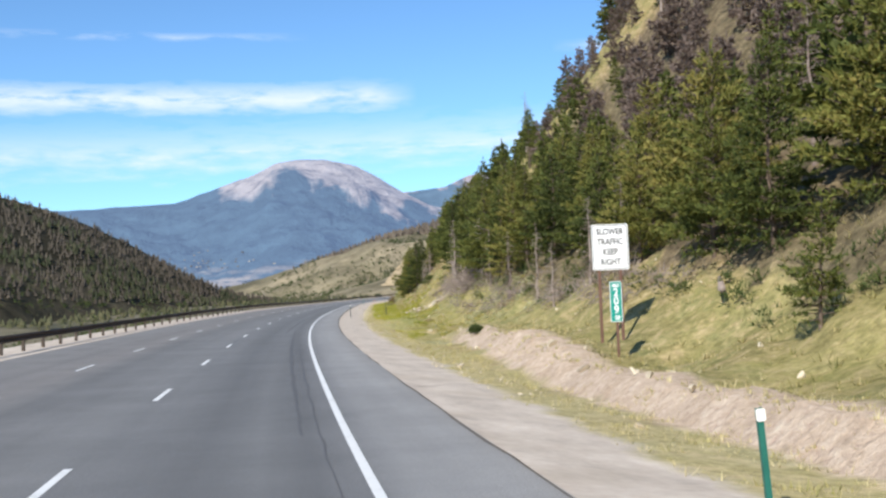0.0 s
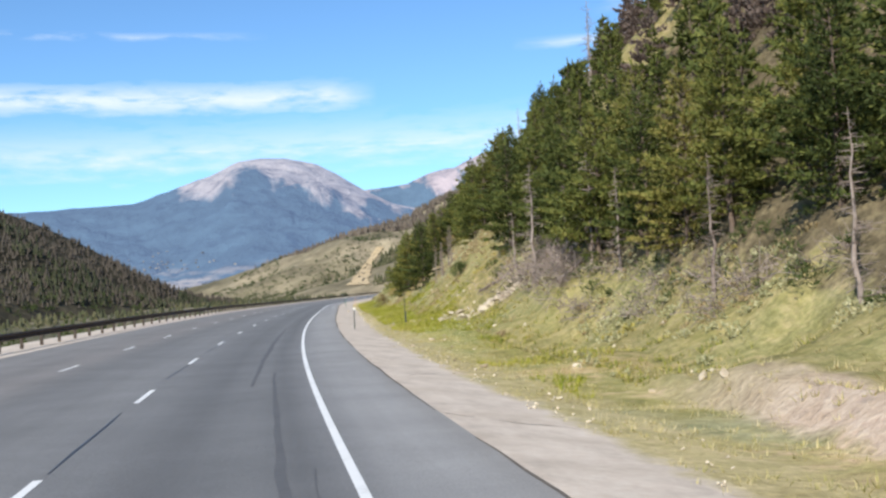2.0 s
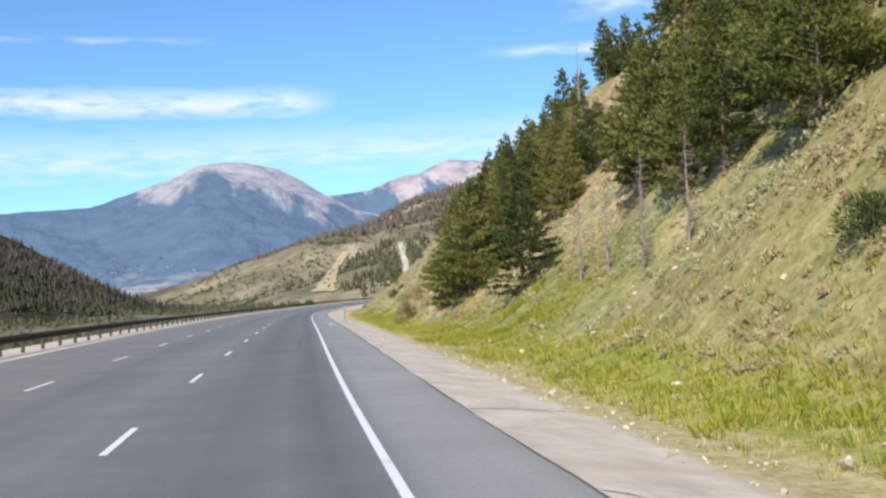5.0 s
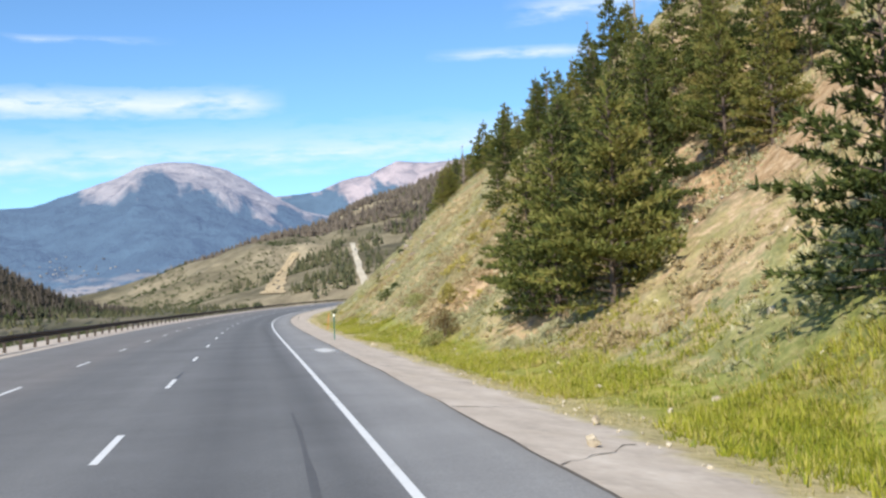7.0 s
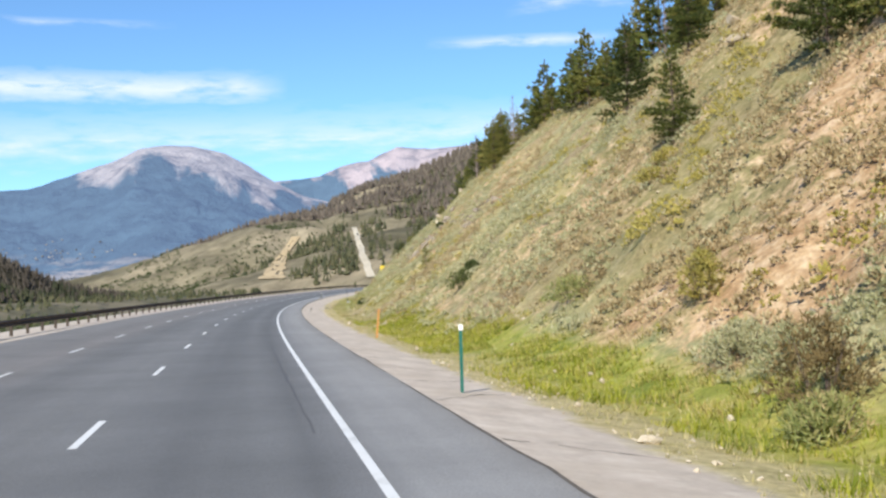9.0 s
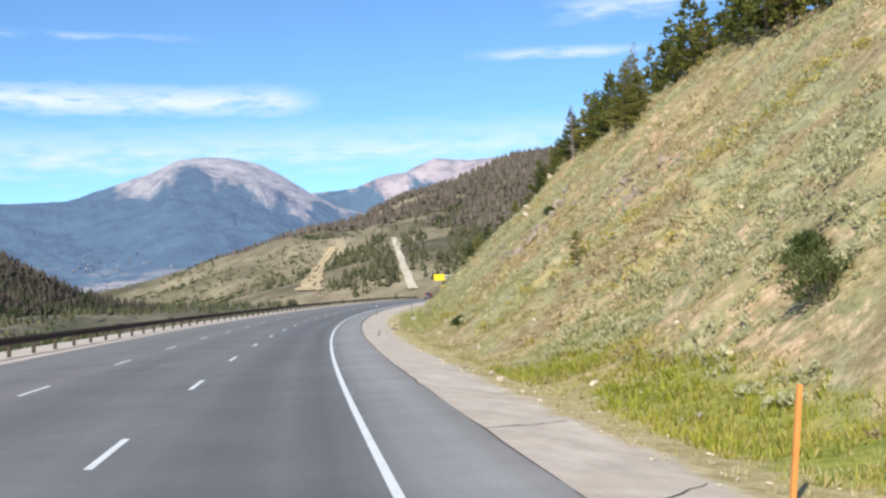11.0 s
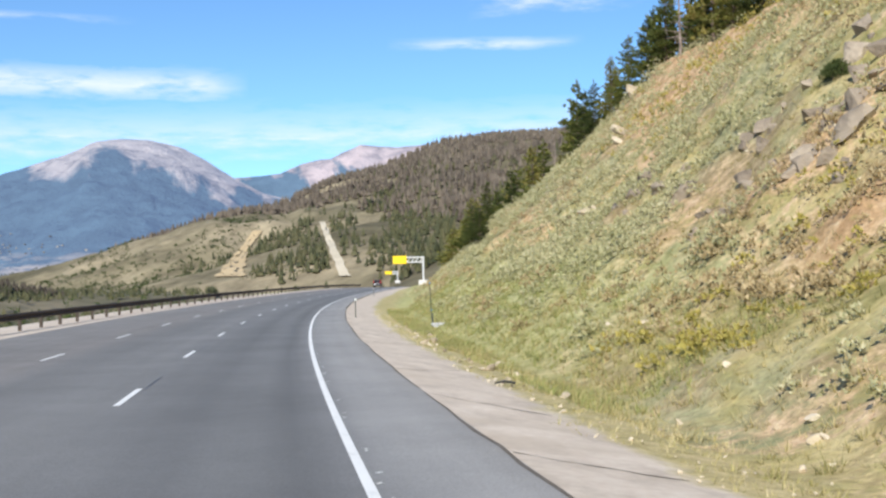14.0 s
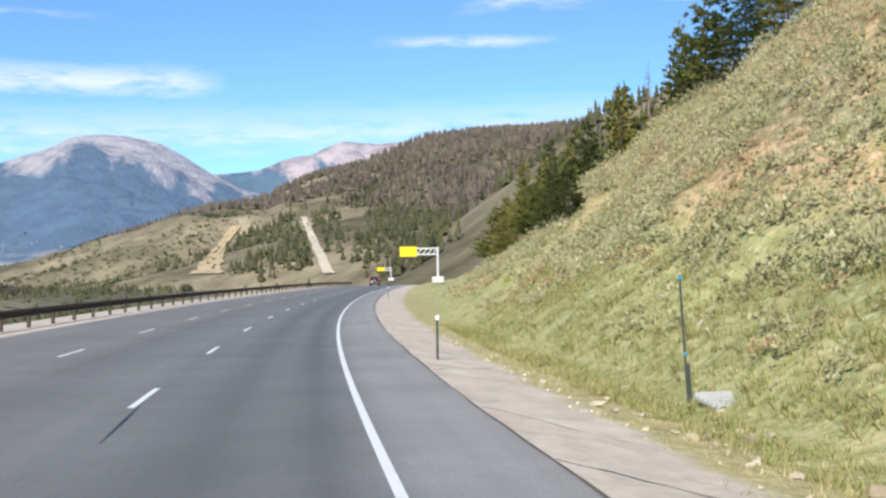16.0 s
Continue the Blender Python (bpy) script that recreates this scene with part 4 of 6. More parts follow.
# chosen trees: kind, s, d, height
for kind, s, d, h in ((2, 165.3, 13.1, 6.6), (5, 168.6, 14.2, 7.2), (0, 172.9, 13.3, 7.4), (3, 178.4, 15.4, 7.0), (5, 175.8, 13.0, 6.8), (1, 171.2, 16.6, 7.0), (0, 177.0, 17.0, 6.8), (5, 181.0, 18.4, 6.6), (2, 186.0, 17.6, 6.2), (3, 190.0, 20.4, 6.4), (5, 150.4, 13.6, 6.6),
                      (2, 172.6, 20.2, 5.2), (5, 169.4, 20.6, 5.4), (3, 176.0, 21.5, 6.2), (1, 180.0, 22.6, 6.6), (0, 185.0, 21.6, 6.4), (5, 188.5, 24.5, 6.2), (2, 176.4, 28.6, 5.6), (5, 193.0, 22.8, 5.8), (0, 196.5, 25.0, 6.0), (2, 203.8, 22.0, 4.4), (5, 199.6, 22.4, 4.8), (0, 214.1, 20.2, 4.3), (4, 209.0, 25.0, 3.6), (5, 236.5, 25.4, 6.4), (0, 231.0, 27.5, 6.4), (2, 160.0, 25.2, 4.2),
                      (4, 256.9, 14.8, 1.8), (1, 337.5, 33.0, 9.0), (0, 340.5, 31.5, 7.6), (3, 294.5, 26.2, 6.0), (5, 297.5, 27.5, 6.0), (5, 329.0, 31.0, 5.8), (0, 333.0, 30.4, 6.2), (1, 344.5, 29.0, 6.4), (5, 349.0, 28.6, 5.8), (0, 354.0, 28.2, 6.2), (1, 359.5, 27.8, 5.8), (5, 365.0, 27.2, 5.6), (2, 366.0, 16.6, 3.4), (5, 371.0, 16.4, 4.4), (2, 376.0, 16.0, 4.0), (5, 380.0, 17.4, 4.8), (5, 424.0, 18.5, 6.0), (0, 409.0, 17.0, 6.2), (2, 402.0, 15.5, 5.2), (5, 396.0, 17.5, 6.5), (3, 430.0, 21.0, 7.0), (0, 390.0, 19.0, 6.4), (2, 384.0, 16.5, 4.2), (5, 388.0, 15.0, 4.4), (4, 25.0, 14.7, 2.9),
                      (5, 137.0, 20.2, 6.2), (1, 140.5, 20.6, 6.2), (3, 130.0, 16.6, 6.6), (5, 134.5, 17.0, 6.6), (2, 139.0, 17.4, 6.4), (0, 143.0, 17.8, 6.4), (5, 146.5, 18.8, 6.2), (2, 122.5, 16.4, 5.4), (3, 126.5, 22.0, 6.2), (2, 180.5, 20.2, 6.0), (5, 176.5, 23.8, 6.0), (0, 183.0, 24.6, 6.0), (2, 172.0, 23.6, 4.6), (0, 133.0, 19.6, 6.0), (3, 129.5, 18.8, 6.4), (2, 126.0, 18.0, 6.0), (0, 144.0, 24.5, 6.0), (1, 139.0, 24.0, 6.0), (2, 108.2, 16.4, 5.6), (5, 110.4, 18.4, 6.0), (0, 106.4, 18.2, 6.2), (3, 102.6, 18.4, 6.8), (5, 104.0, 15.4, 6.2), (2, 100.5, 16.4, 6.0), (2, 97.2, 17.2, 6.2), (2, 93.6, 16.6, 6.2), (5, 89.6, 16.6, 6.8), (2, 86.0, 16.2, 6.0), (5, 83.5, 17.4, 7.0), (0, 80.0, 16.6, 6.2), (5, 76.5, 17.0, 6.4), (3, 73.0, 17.2, 6.8),
                      (2, 50.5, 16.6, 4.8), (2, 44.0, 16.4, 4.4), (2, 37.0, 16.8, 5.0), (5, 66.5, 17.8, 6.2), (5, 54.0, 18.2, 6.2), (0, 47.5, 18.0, 6.4), (2, 40.5, 18.2, 6.2)):
    spots.append((s, d))
    plant(kind, s, d, h, trnd.uniform(0, 6.28), WOOD_LABEL if h > 2 else "small young pine on the grassy slope", WOOD)
for kind, s, d, h in ((10, 85.8, 15.8, 5.2), (10, 91.1, 14.3, 5.8), (12, 82.0, 16.0, 4.2), (12, 88.8, 15.4, 3.6), (10, 62.0, 15.8, 4.6), (12, 44.5, 15.8, 4.0), (10, 99.5, 14.8, 3.6), (12, 56.0, 15.4, 3.4), (12, 49.0, 15.6, 3.8), (10, 70.5, 15.6, 4.2), (12, 127.0, 14.2, 3.6), (12, 130.5, 13.8, 3.2), (10, 133.0, 14.6, 3.8), (12, 136.5, 14.2, 3.4), (10, 140.0, 14.0, 3.6), (11, 228.0, 36.0, 8.0), (10, 337.0, 34.5, 9.5), (11, 240.0, 35.0, 8.0)):
    spots.append((s, d))
    plant(kind, s, d, h, trnd.uniform(0, 6.28), "bare grey dead pine with broken twigs", "dead pines on the near slope")
# the wood above the road, front rows first
cand = sorted(((trnd.uniform(12, 152), 15.2 + 47 * trnd.random() ** 1.3) for _ in range(7000)), key=lambda q: q[1] + trnd.uniform(0, 6))
count = 0
for s, d in cand:
    if 84 < s < 101 and d < 17.5 or s < 74 and d < 17.0 or count >= 370:
        continue
    if abs(s - (115 + 0.6 * (d - 19))) < (3.6 if d < 45 else 2.0) and d > 16.0:
        continue
    if 106 < s and d < 19.5 + 0.1 * (s - 106):
        continue
    top = d > 38 and 50 < s
    if not free(s, d, 2.8 if d < 24 else 3.0 if d < 38 else 3.6):
        continue
    count += 1
    if top and trnd.random() < 0.6 or trnd.random() < 0.06:
        plant(10 + trnd.randrange(3), s, d, trnd.uniform(5, 8.5), trnd.uniform(0, 6.28), "bare grey dead pine with broken twigs", "dead pines on the near slope", trnd.uniform(-0.05, 0.05))
    else:
        tall = (trnd.uniform(6.0, 9.0) * float(np.interp(s, (20, 36), (1.0, 0.74))) if s < 85 else trnd.uniform(4.2, 6.0)) * (1.0 if d < 21 else 0.85 if d < 28 else 0.66)
        plant(trnd.choice((0, 1, 2, 3, 5)) if d < 19.5 else 6 + trnd.randrange(3), s, d, tall, trnd.uniform(0, 6.28), WOOD_LABEL, WOOD, trnd.uniform(-0.04, 0.04))
# trees along the crest
crest_made = 0
for _ in range(4000):
    s = trnd.uniform(140, 436)
    c = knots(CREST, s)
    d = c + abs(trnd.gauss(0, 4.0)) - (0.6 if s > 250 else 1.0)
    if s < 200 and d < 30 or crest_made >= 175:
        continue
    if s > 380 and trnd.random() < 0.25:
        d -= trnd.uniform(0, 6)
    if not free(s, d, 2.5 if s > 250 else 2.8):
        continue
    crest_made += 1
    if trnd.random() < 0.2:
        plant(10 + trnd.randrange(3), s, d, trnd.uniform(4.5, 7.0), trnd.uniform(0, 6.28), "bare grey dead pine with broken twigs", "dead pines on the near slope")
    else:
        near = s > 240 and d < c + 2.4
        plant(6 + trnd.randrange(3), s, d, trnd.uniform(4.2, 7.6), trnd.uniform(0, 6.28), WOOD_LABEL, WOOD, trnd.uniform(-0.04, 0.04), None, near)


# beetle-killed pines along the top of the wood
added = 0
while added < 75:
    s, d = trnd.uniform(58, 185), trnd.uniform(31, 52)
    if free(s, d, 2.6):
        added += 1
        upper.append((6 + trnd.randrange(3), s, d, trnd.uniform(4.5, 7.5), trnd.uniform(0, 6.28)))


# the wood higher up, where single trees run together
BROWN_NEEDLES = leafy("brown_needles", ((0.2, (0.13, 0.095, 0.078)), (0.5, (0.21, 0.160, 0.135)), (0.85, (0.31, 0.25, 0.215))), 0.35, 3.0, 0.3, 0.3, 0.3)


def upper_wood():
    verts, faces, mats = [], [], []
    for kind, s, d, height, rz in upper:
        h, (trunk, crown, _) = PINES[kind]
        m = Matrix.Translation(road(s, d, hill(s, d))) @ Matrix.Rotation(rz, 4, "Z") @ Matrix.Scale(height / h, 4)
        r, o = np.array(m.to_3x3()), np.array(m.translation)
        for slot, (v, _, f) in enumerate((trunk, crown)):
            k = len(verts)
            verts.extend(map(tuple, np.array(v) @ r.T + o))
            faces.extend(tuple(i + k for i in q) for q in f)
            mats.extend([2 if slot == 1 and d > (24 if 40 < s < 108 else 29) and (s * 7.3 + d * 3.1) % 1.0 < (0.85 if s < 160 else 0.5 if s < 215 else 0.0) else slot] * len(f))
    ob = solo("upper_pines", (verts, [], faces), BARK, "dense dark pines high on the slope", "woods", "", "stuff")
    ob.data.materials.append(PINE)
    ob.data.materials.append(BROWN_NEEDLES)
    ob.data.polygons.foreach_set("material_index", mats)


upper_wood()


# far woods: small conifers scattered over the ridges
def surface_points(mesh, up, n, rnd, keep):
    verts = mesh[0]
    cols = len(verts) // up
    out = []
    for _ in range(n * 12):
        if len(out) >= n:
            break
        i, j = rnd.randrange(cols - 1), rnd.randrange(up - 7)
        a, b, c = Vector(verts[i * up + j]), Vector(verts[(i + 1) * up + j]), Vector(verts[i * up + j + 1])
        p = a + (b - a) * rnd.random() + (c - a) * rnd.random()
        if keep(i / cols, j / (up - 6), p):
            out.append(p)
    return out


def conifers(points, rnd, low, high, slim):
    verts, faces = [], []
    for p in points:
        h = rnd.uniform(low, high)
        r = h * slim * rnd.uniform(0.8, 1.3)
        for z0, z1, rr in ((0.08, 0.62, 1.0), (0.40, 1.0, 0.66)):
            k = len(verts)
            n = 5
            for i in range(n):
                t = 2 * math.pi * (i + rnd.random() * 0.6) / n
                q = r * rr * rnd.uniform(0.6, 1.25)
                verts.append((p[0] + q * math.cos(t), p[1] + q * math.sin(t), p[2] + h * (z0 + rnd.uniform(-0.06, 0.10))))
            verts.append((p[0] + rnd.gauss(0, 0.03) * h, p[1] + rnd.gauss(0, 0.03) * h, p[2] + h * z1))
            for i in range(n):
                faces.append((k + i, k + (i + 1) % n, k + n))
    return verts, [], faces


def clump(verts, faces, rnd, p, r, h, leaves, size):
    """A bush of leaf bunches round a low dome."""
    for _ in range(leaves):
        t, e = rnd.uniform(0, 2 * math.pi), rnd.uniform(0.05, 1.5)
        w = Vector((math.cos(t) * math.cos(e), math.sin(t) * math.cos(e), math.sin(e)))
        q = Vector(p) + Vector((w.x * r, w.y * r, w.z * h)) * rnd.uniform(0.45, 0.95)
        tuft(verts, faces, rnd, q, w * 0.9 + Vector((0, 0, 0.4)), size * rnd.uniform(0.7, 1.2), 3)


frnd = random.Random(23)
LEFT_PINE = leafy("left_pine", ((0.2, (0.022, 0.028, 0.013)), (0.5, (0.040, 0.046, 0.020)), (0.85, (0.070, 0.068, 0.032))), 0.02, 0.2, 0.35, 0.0, 0.1)
LEFT_DEAD = leafy("left_dead_pine", ((0.2, (0.050, 0.040, 0.031)), (0.5, (0.080, 0.066, 0.050)), (0.85, (0.115, 0.095, 0.070))), 0.02, 0.2, 0.35, 0.0, 0.1)
pts = surface_points(left_hill, 40, 5200, frnd, lambda a, u, p: u > 0.10 and noise.noise(p * 0.012) - 0.55 * (u - 0.45) + 0.5 * noise.noise(p * 0.03) > 0.0)
solo("left_woods", conifers(pts, frnd, 3.0, 6.5, 0.26), LEFT_PINE, "dark conifers scattered over the hill across the valley", "woods", "", "stuff")
pts = surface_points(left_hill, 40, 11000, frnd, lambda a, u, p: u > 0.06)
solo("left_grey_woods", conifers(pts, frnd, 2.5, 5.2, 0.24), LEFT_DEAD, "grey-brown dead conifers on the hill across the valley", "woods", "", "stuff")
verts, faces = [], []
for p in surface_points(left_hill, 40, 1500, frnd, lambda a, u, p: u < 0.42):
    clump(verts, faces, frnd, p, frnd.uniform(1.5, 3.2), frnd.uniform(1.5, 3.5), 7, 2.0)
for _ in range(700):
    s, d = frnd.uniform(60, 640), -abs(frnd.gauss(45, 55)) - 16
    z = np.interp(-d, (16, 40, 90, 300), (-2.5, -7, -13, -12))
    clump(verts, faces, frnd, road(s, d, float(z)), frnd.uniform(0.8, 2.2), frnd.uniform(0.9, 2.6), 8, 1.3)
solo("valley_shrubs", (verts, [], faces), SHRUB, "olive green willow shrubs along the valley bottom", "shrubs", "", "stuff")


verts, faces = [], []
for _ in range(1000):
    s, d = frnd.uniform(70, 700), -abs(frnd.gauss(0, 70)) - 24
    z = np.interp(-d, (16, 40, 90, 300), (-2.3, -7.2, -13.5, -11.5))
    h = frnd.uniform(2.0, 5.5)
    clump(verts, faces, frnd, road(s, d, float(z)), frnd.uniform(1.2, 2.8), h, 34, 0.75)
solo("valley_thicket", (verts, [], faces), SHRUB, "dark green willow thicket on the valley bottom behind the guardrail", "shrubs", "", "stuff")


def off_track(p):
    """Whether a place on the far hill is clear of the pale ramp and the tan cut."""
    q = p - Vector(LATE)
    a, e = math.degrees(math.atan2(q.x, q.y)), math.degrees(math.atan2(q.z, math.hypot(q.x, q.y)))
    if e < 3.0 and np.interp(e + 0.25, (0.2, 1.1, 2.2, 2.95), (5.9, 6.9, 7.7, 8.25)) < a < np.interp(e + 0.25, (0.3, 1.5, 2.2, 2.95), (7.65, 7.65, 8.1, 8.75)):
        return False
    return e > 3.7 or abs(a - float(np.interp(e + 0.2, (0.6, 3.33), (13.0, 11.75)))) > 0.42


pts = []
for _ in range(2600):
    a, r = radians(frnd.uniform(-40, 6.5)), frnd.uniform(240, 760)
    x, y = LATE[0] + r * math.sin(a), LATE[1] + r * math.cos(a)
    if noise.noise(Vector((x, y, 0)) * 0.012) > -0.25:
        pts.append((x, y, sheet_z(x, y)))
solo("plain_woods", conifers(pts, frnd, 2.0, 4.6, 0.42), FAR_PINE, "low dark trees spread over the valley floor", "woods", "", "stuff")


def far_wood(a, u, p):
    az = -6 + 51 * a
    edge = np.interp(az, (-6, 4, 7, 9, 12, 15, 18, 45), (1.2, 0.86, 0.7, 0.58, 0.42, 0.32, 0.12, 0.1))
    return u > edge + 0.22 * noise.noise(p * 0.006) + 0.1 * noise.noise(p * 0.02)


pts = surface_points(far_hill, 56, 19000, frnd, far_wood)
solo("far_brown_woods", conifers([p for p in pts if frnd.random() < 0.75 and off_track(p)], frnd, 7, 13, 0.24), FAR_DEAD, "grey-brown beetle-killed forest on the far hillside", "woods", "", "stuff")
green = [p for p in pts if noise.noise(p * 0.006) > 0.1 and frnd.random() < 0.5] + surface_points(far_hill, 56, 420, frnd, lambda a, u, p: u < 0.4 and noise.noise(p * 0.009) > 0.1 and a > 0.2)
green += surface_points(far_hill, 56, 1300, frnd, lambda a, u, p: u < 0.30 + 0.1 * noise.noise(p * 0.01) and abs(a - 0.32 + 0.05 * noise.noise(p * 0.012)) < 0.035 + 0.03 * noise.noise(p * 0.02)) + surface_points(far_hill, 56, 1500, frnd, lambda a, u, p: u < 0.5 + 0.1 * noise.noise(p * 0.01) and 0.405 + 0.03 * noise.noise(p * 0.02) < a < 0.48)
green = [p for p in green if off_track(p)]
solo("far_green_woods", conifers(green, frnd, 4, 9, 0.27), FAR_PINE, "dark green conifers on the far hillside", "woods", "", "stuff")
verts, faces = [], []
for p in surface_points(far_hill, 56, 1300, frnd, lambda a, u, p: u < 0.8 and a < 0.35 and off_track(p) and noise.noise(p * 0.012) > -0.1):
    clump(verts, faces, frnd, p, frnd.uniform(1.2, 3.0), frnd.uniform(1.2, 2.6), 5, 2.0)
solo("far_shrubs", (verts, [], faces), SHRUB, "dark shrubs dotted over the far grassy hills", "shrubs", "", "stuff")
pts = surface_points(spur, 30, 420, frnd, lambda a, u, p: noise.noise(p * 0.02) > -0.02 or u > 0.8)
solo("spur_woods", conifers(pts, frnd, 5, 9, 0.2), FAR_PINE, "dark pines on the grassy spur", "woods", "", "stuff")


# patches on the far hill that follow its surface: the pale track and the tan cut face
def on_hill(mesh, rows, up, eye, az_, el_):
    verts = mesh[0]
    cols = len(verts) // up
    x = (az_ - rows[0][0]) / (rows[-1][0] - rows[0][0]) * (cols - 1)
    i = min(cols - 2, int(x))
    f = x - i
    last = None
    for j in range(up - 6):
        p = Vector(verts[i * up + j]).lerp(Vector(verts[(i + 1) * up + j]), f) - Vector(eye)
        e = math.degrees(math.atan2(p.z, math.hypot(p.x, p.y)))
        if last and e >= el_ and e > last[1]:
            q = last[0].lerp(p, (el_ - last[1]) / (e - last[1]))
            return Vector(eye) + q * 0.998 + Vector((0, 0, 0.8))
        last = (p, e)
    return Vector(eye) + p * 0.992


def patch(name, left, right, material, label, n=14, m=6):
    """A patch between two lines of bearing and height."""
    verts, faces = [], []
    for i in range(n):
        u = i / (n - 1)
        ends = [[float(np.interp(u, np.linspace(0, 1, len(ln)), [q[k] for q in ln])) for k in (0, 1)] for ln in (left, right)]
        for j in range(m):
            v = j / (m - 1)
            wob = abs(ends[1][0] - ends[0][0]) * (0.22 * noise.noise(Vector((i * 0.3, j * 0.9, name.count("c") * 2.0))) + 0.12 * noise.noise(Vector((i * 1.1, j * 2.0, 5.0))))
            verts.append(tuple(on_hill(far_hill, FAR_ROWS, 56, LATE, ends[0][0] + (ends[1][0] - ends[0][0]) * v + wob, ends[0][1] + (ends[1][1] - ends[0][1]) * v)))
    for i in range(n - 1):
        for j in range(m - 1):
            k = i * m + j
            faces.append((k, k + 1, k + m + 1, k + m))
    solo(name, (verts, [], faces), material, label, "hill", "", "structure", True)


TAN = blotchy("tan_cut", ((0.3, (0.40, 0.30, 0.17)), (0.7, (0.56, 0.44, 0.27))), 0.02, 0.2, 0.95, bump=0, world_space=True)
PALE_TRACK = blotchy("pale_track", ((0.3, (0.44, 0.39, 0.29)), (0.7, (0.62, 0.55, 0.43))), 0.05, 0.5, 0.95, bump=0, world_space=True)
patch("far_track", ((11.62, 3.38), (12.0, 2.3), (12.7, 0.5)), ((11.9, 3.38), (12.38, 2.3), (13.24, 0.5)), PALE_TRACK, "pale straight dirt ramp climbing the far hill", 50, 8)
patch("far_cut", ((8.25, 2.95), (7.7, 2.2), (6.9, 1.3), (6.25, 0.62)), ((8.7, 2.95), (8.15, 2.2), (7.8, 1.4), (7.7, 0.62)), TAN, "bare tan road cut on the far hill", 44, 12)


# the town at the foot of the mountain
HOUSE_WALL = blotchy("far_house_wall", ((0.3, (0.12, 0.115, 0.11)), (0.7, (0.28, 0.27, 0.26))), 0.05, 0.4, 0.9, bump=0, world_space=True, island=0.8)
verts, faces = [], []
hrnd = random.Random(77)
for _ in range(45):
    a_, e_ = hrnd.gauss(-3.4, 1.6), 1.75 + abs(hrnd.gauss(0, 0.35))
    q = on_hill(peak, PEAK_ROWS, 66, MID, a_, e_)
    w, l, h = hrnd.uniform(2.0, 4.0), hrnd.uniform(3, 6.5), hrnd.uniform(1.8, 3.0)
    m = Matrix.Translation(q - Vector((0, 0, 1.5))) @ Matrix.Rotation(hrnd.uniform(0, 3.1), 4, "Z")
    o = len(verts)
    verts += [tuple(m @ Vector(c)) for c in ((-l / 2, -w / 2, 0), (l / 2, -w / 2, 0), (l / 2, w / 2, 0), (-l / 2, w / 2, 0), (-l / 2, -w / 2, h), (l / 2, -w / 2, h), (l / 2, w / 2, h), (-l / 2, w / 2, h), (-l / 2, 0, h * 1.45), (l / 2, 0, h * 1.45))]
    faces += [tuple(o + c for c in f) for f in ((0, 1, 5, 4), (1, 2, 6, 9, 5), (2, 3, 7, 6), (3, 0, 4, 8, 7), (4, 5, 9, 8), (6, 7, 8, 9))]
solo("far_houses", (verts, [], faces), HOUSE_WALL, "pale scattered houses of a far town below the mountain", "houses", "", "stuff")


# grass, sage and shrubs of the near slope
def simple_field(n, rnd, pick, low, high, blades, width, lean):
    """Bunch grass as single pointed blades."""
    verts, faces = [], []
    for _ in range(n):
        q = pick(rnd)
        if q is None:
            continue
        p = road(q[0], q[1], hill(*q) - 0.04)
        h0 = rnd.uniform(low, high)
        for _ in range(blades):
            t = rnd.uniform(0, 2 * math.pi)
            o = Vector((math.cos(t), math.sin(t), 0))
            h, out = h0 * rnd.uniform(0.5, 1.15), lean * rnd.random() ** 0.6
            b = p + o * rnd.uniform(0.0, 0.5) * h0
            side = Vector((-o.y, o.x, 0)) * width * rnd.uniform(0.7, 1.4)
            i = len(verts)
            verts += [tuple(b - side), tuple(b + side), tuple(b + o * out * h + Vector((0, 0, h * (1 - 0.35 * out))))]
            faces.append((i, i + 1, i + 2))
    return verts, [], faces


def patchy(s, d, f, shift):
    return noise.noise(Vector((s * f, d * f, shift)))


def verge_pick(rnd):
    s, d = rnd.uniform(-4, 345), rnd.triangular(6.3, 13.5, 8.0)
    if patchy(s, d, 0.35, 2.0) < -0.22 or d < 6.9 + 0.7 * patchy(s, 0, 0.4, 8.0):
        return None
    if 84 < s < 100 and d > 11:
        return None
    return s, d


def green_pick(rnd):
    a, b, lo, hi = rnd.choice(((60, 112, 8.6, 13.0), (98, 135, 8.0, 12.0), (138, 152, 9.0, 14.2), (140, 205, 7.6, 11.0), (140, 168, 8.0, 13.0), (205, 240, 8.0, 11.5)))
    s, d = rnd.uniform(a, b), rnd.uniform(lo, hi)
    return (s, d) if patchy(s, d, 0.2, 5.0) > (0.12 if s < 96 else -0.15) else None


def slope_pick(rnd):
    s, d = rnd.uniform(14, 352), 11 + 24 * rnd.random() ** 1.4
    return (s, d) if patchy(s, d, 0.22, 9.0) + 0.5 * patchy(s, d, 0.6, 3.0) > 0.0 else None


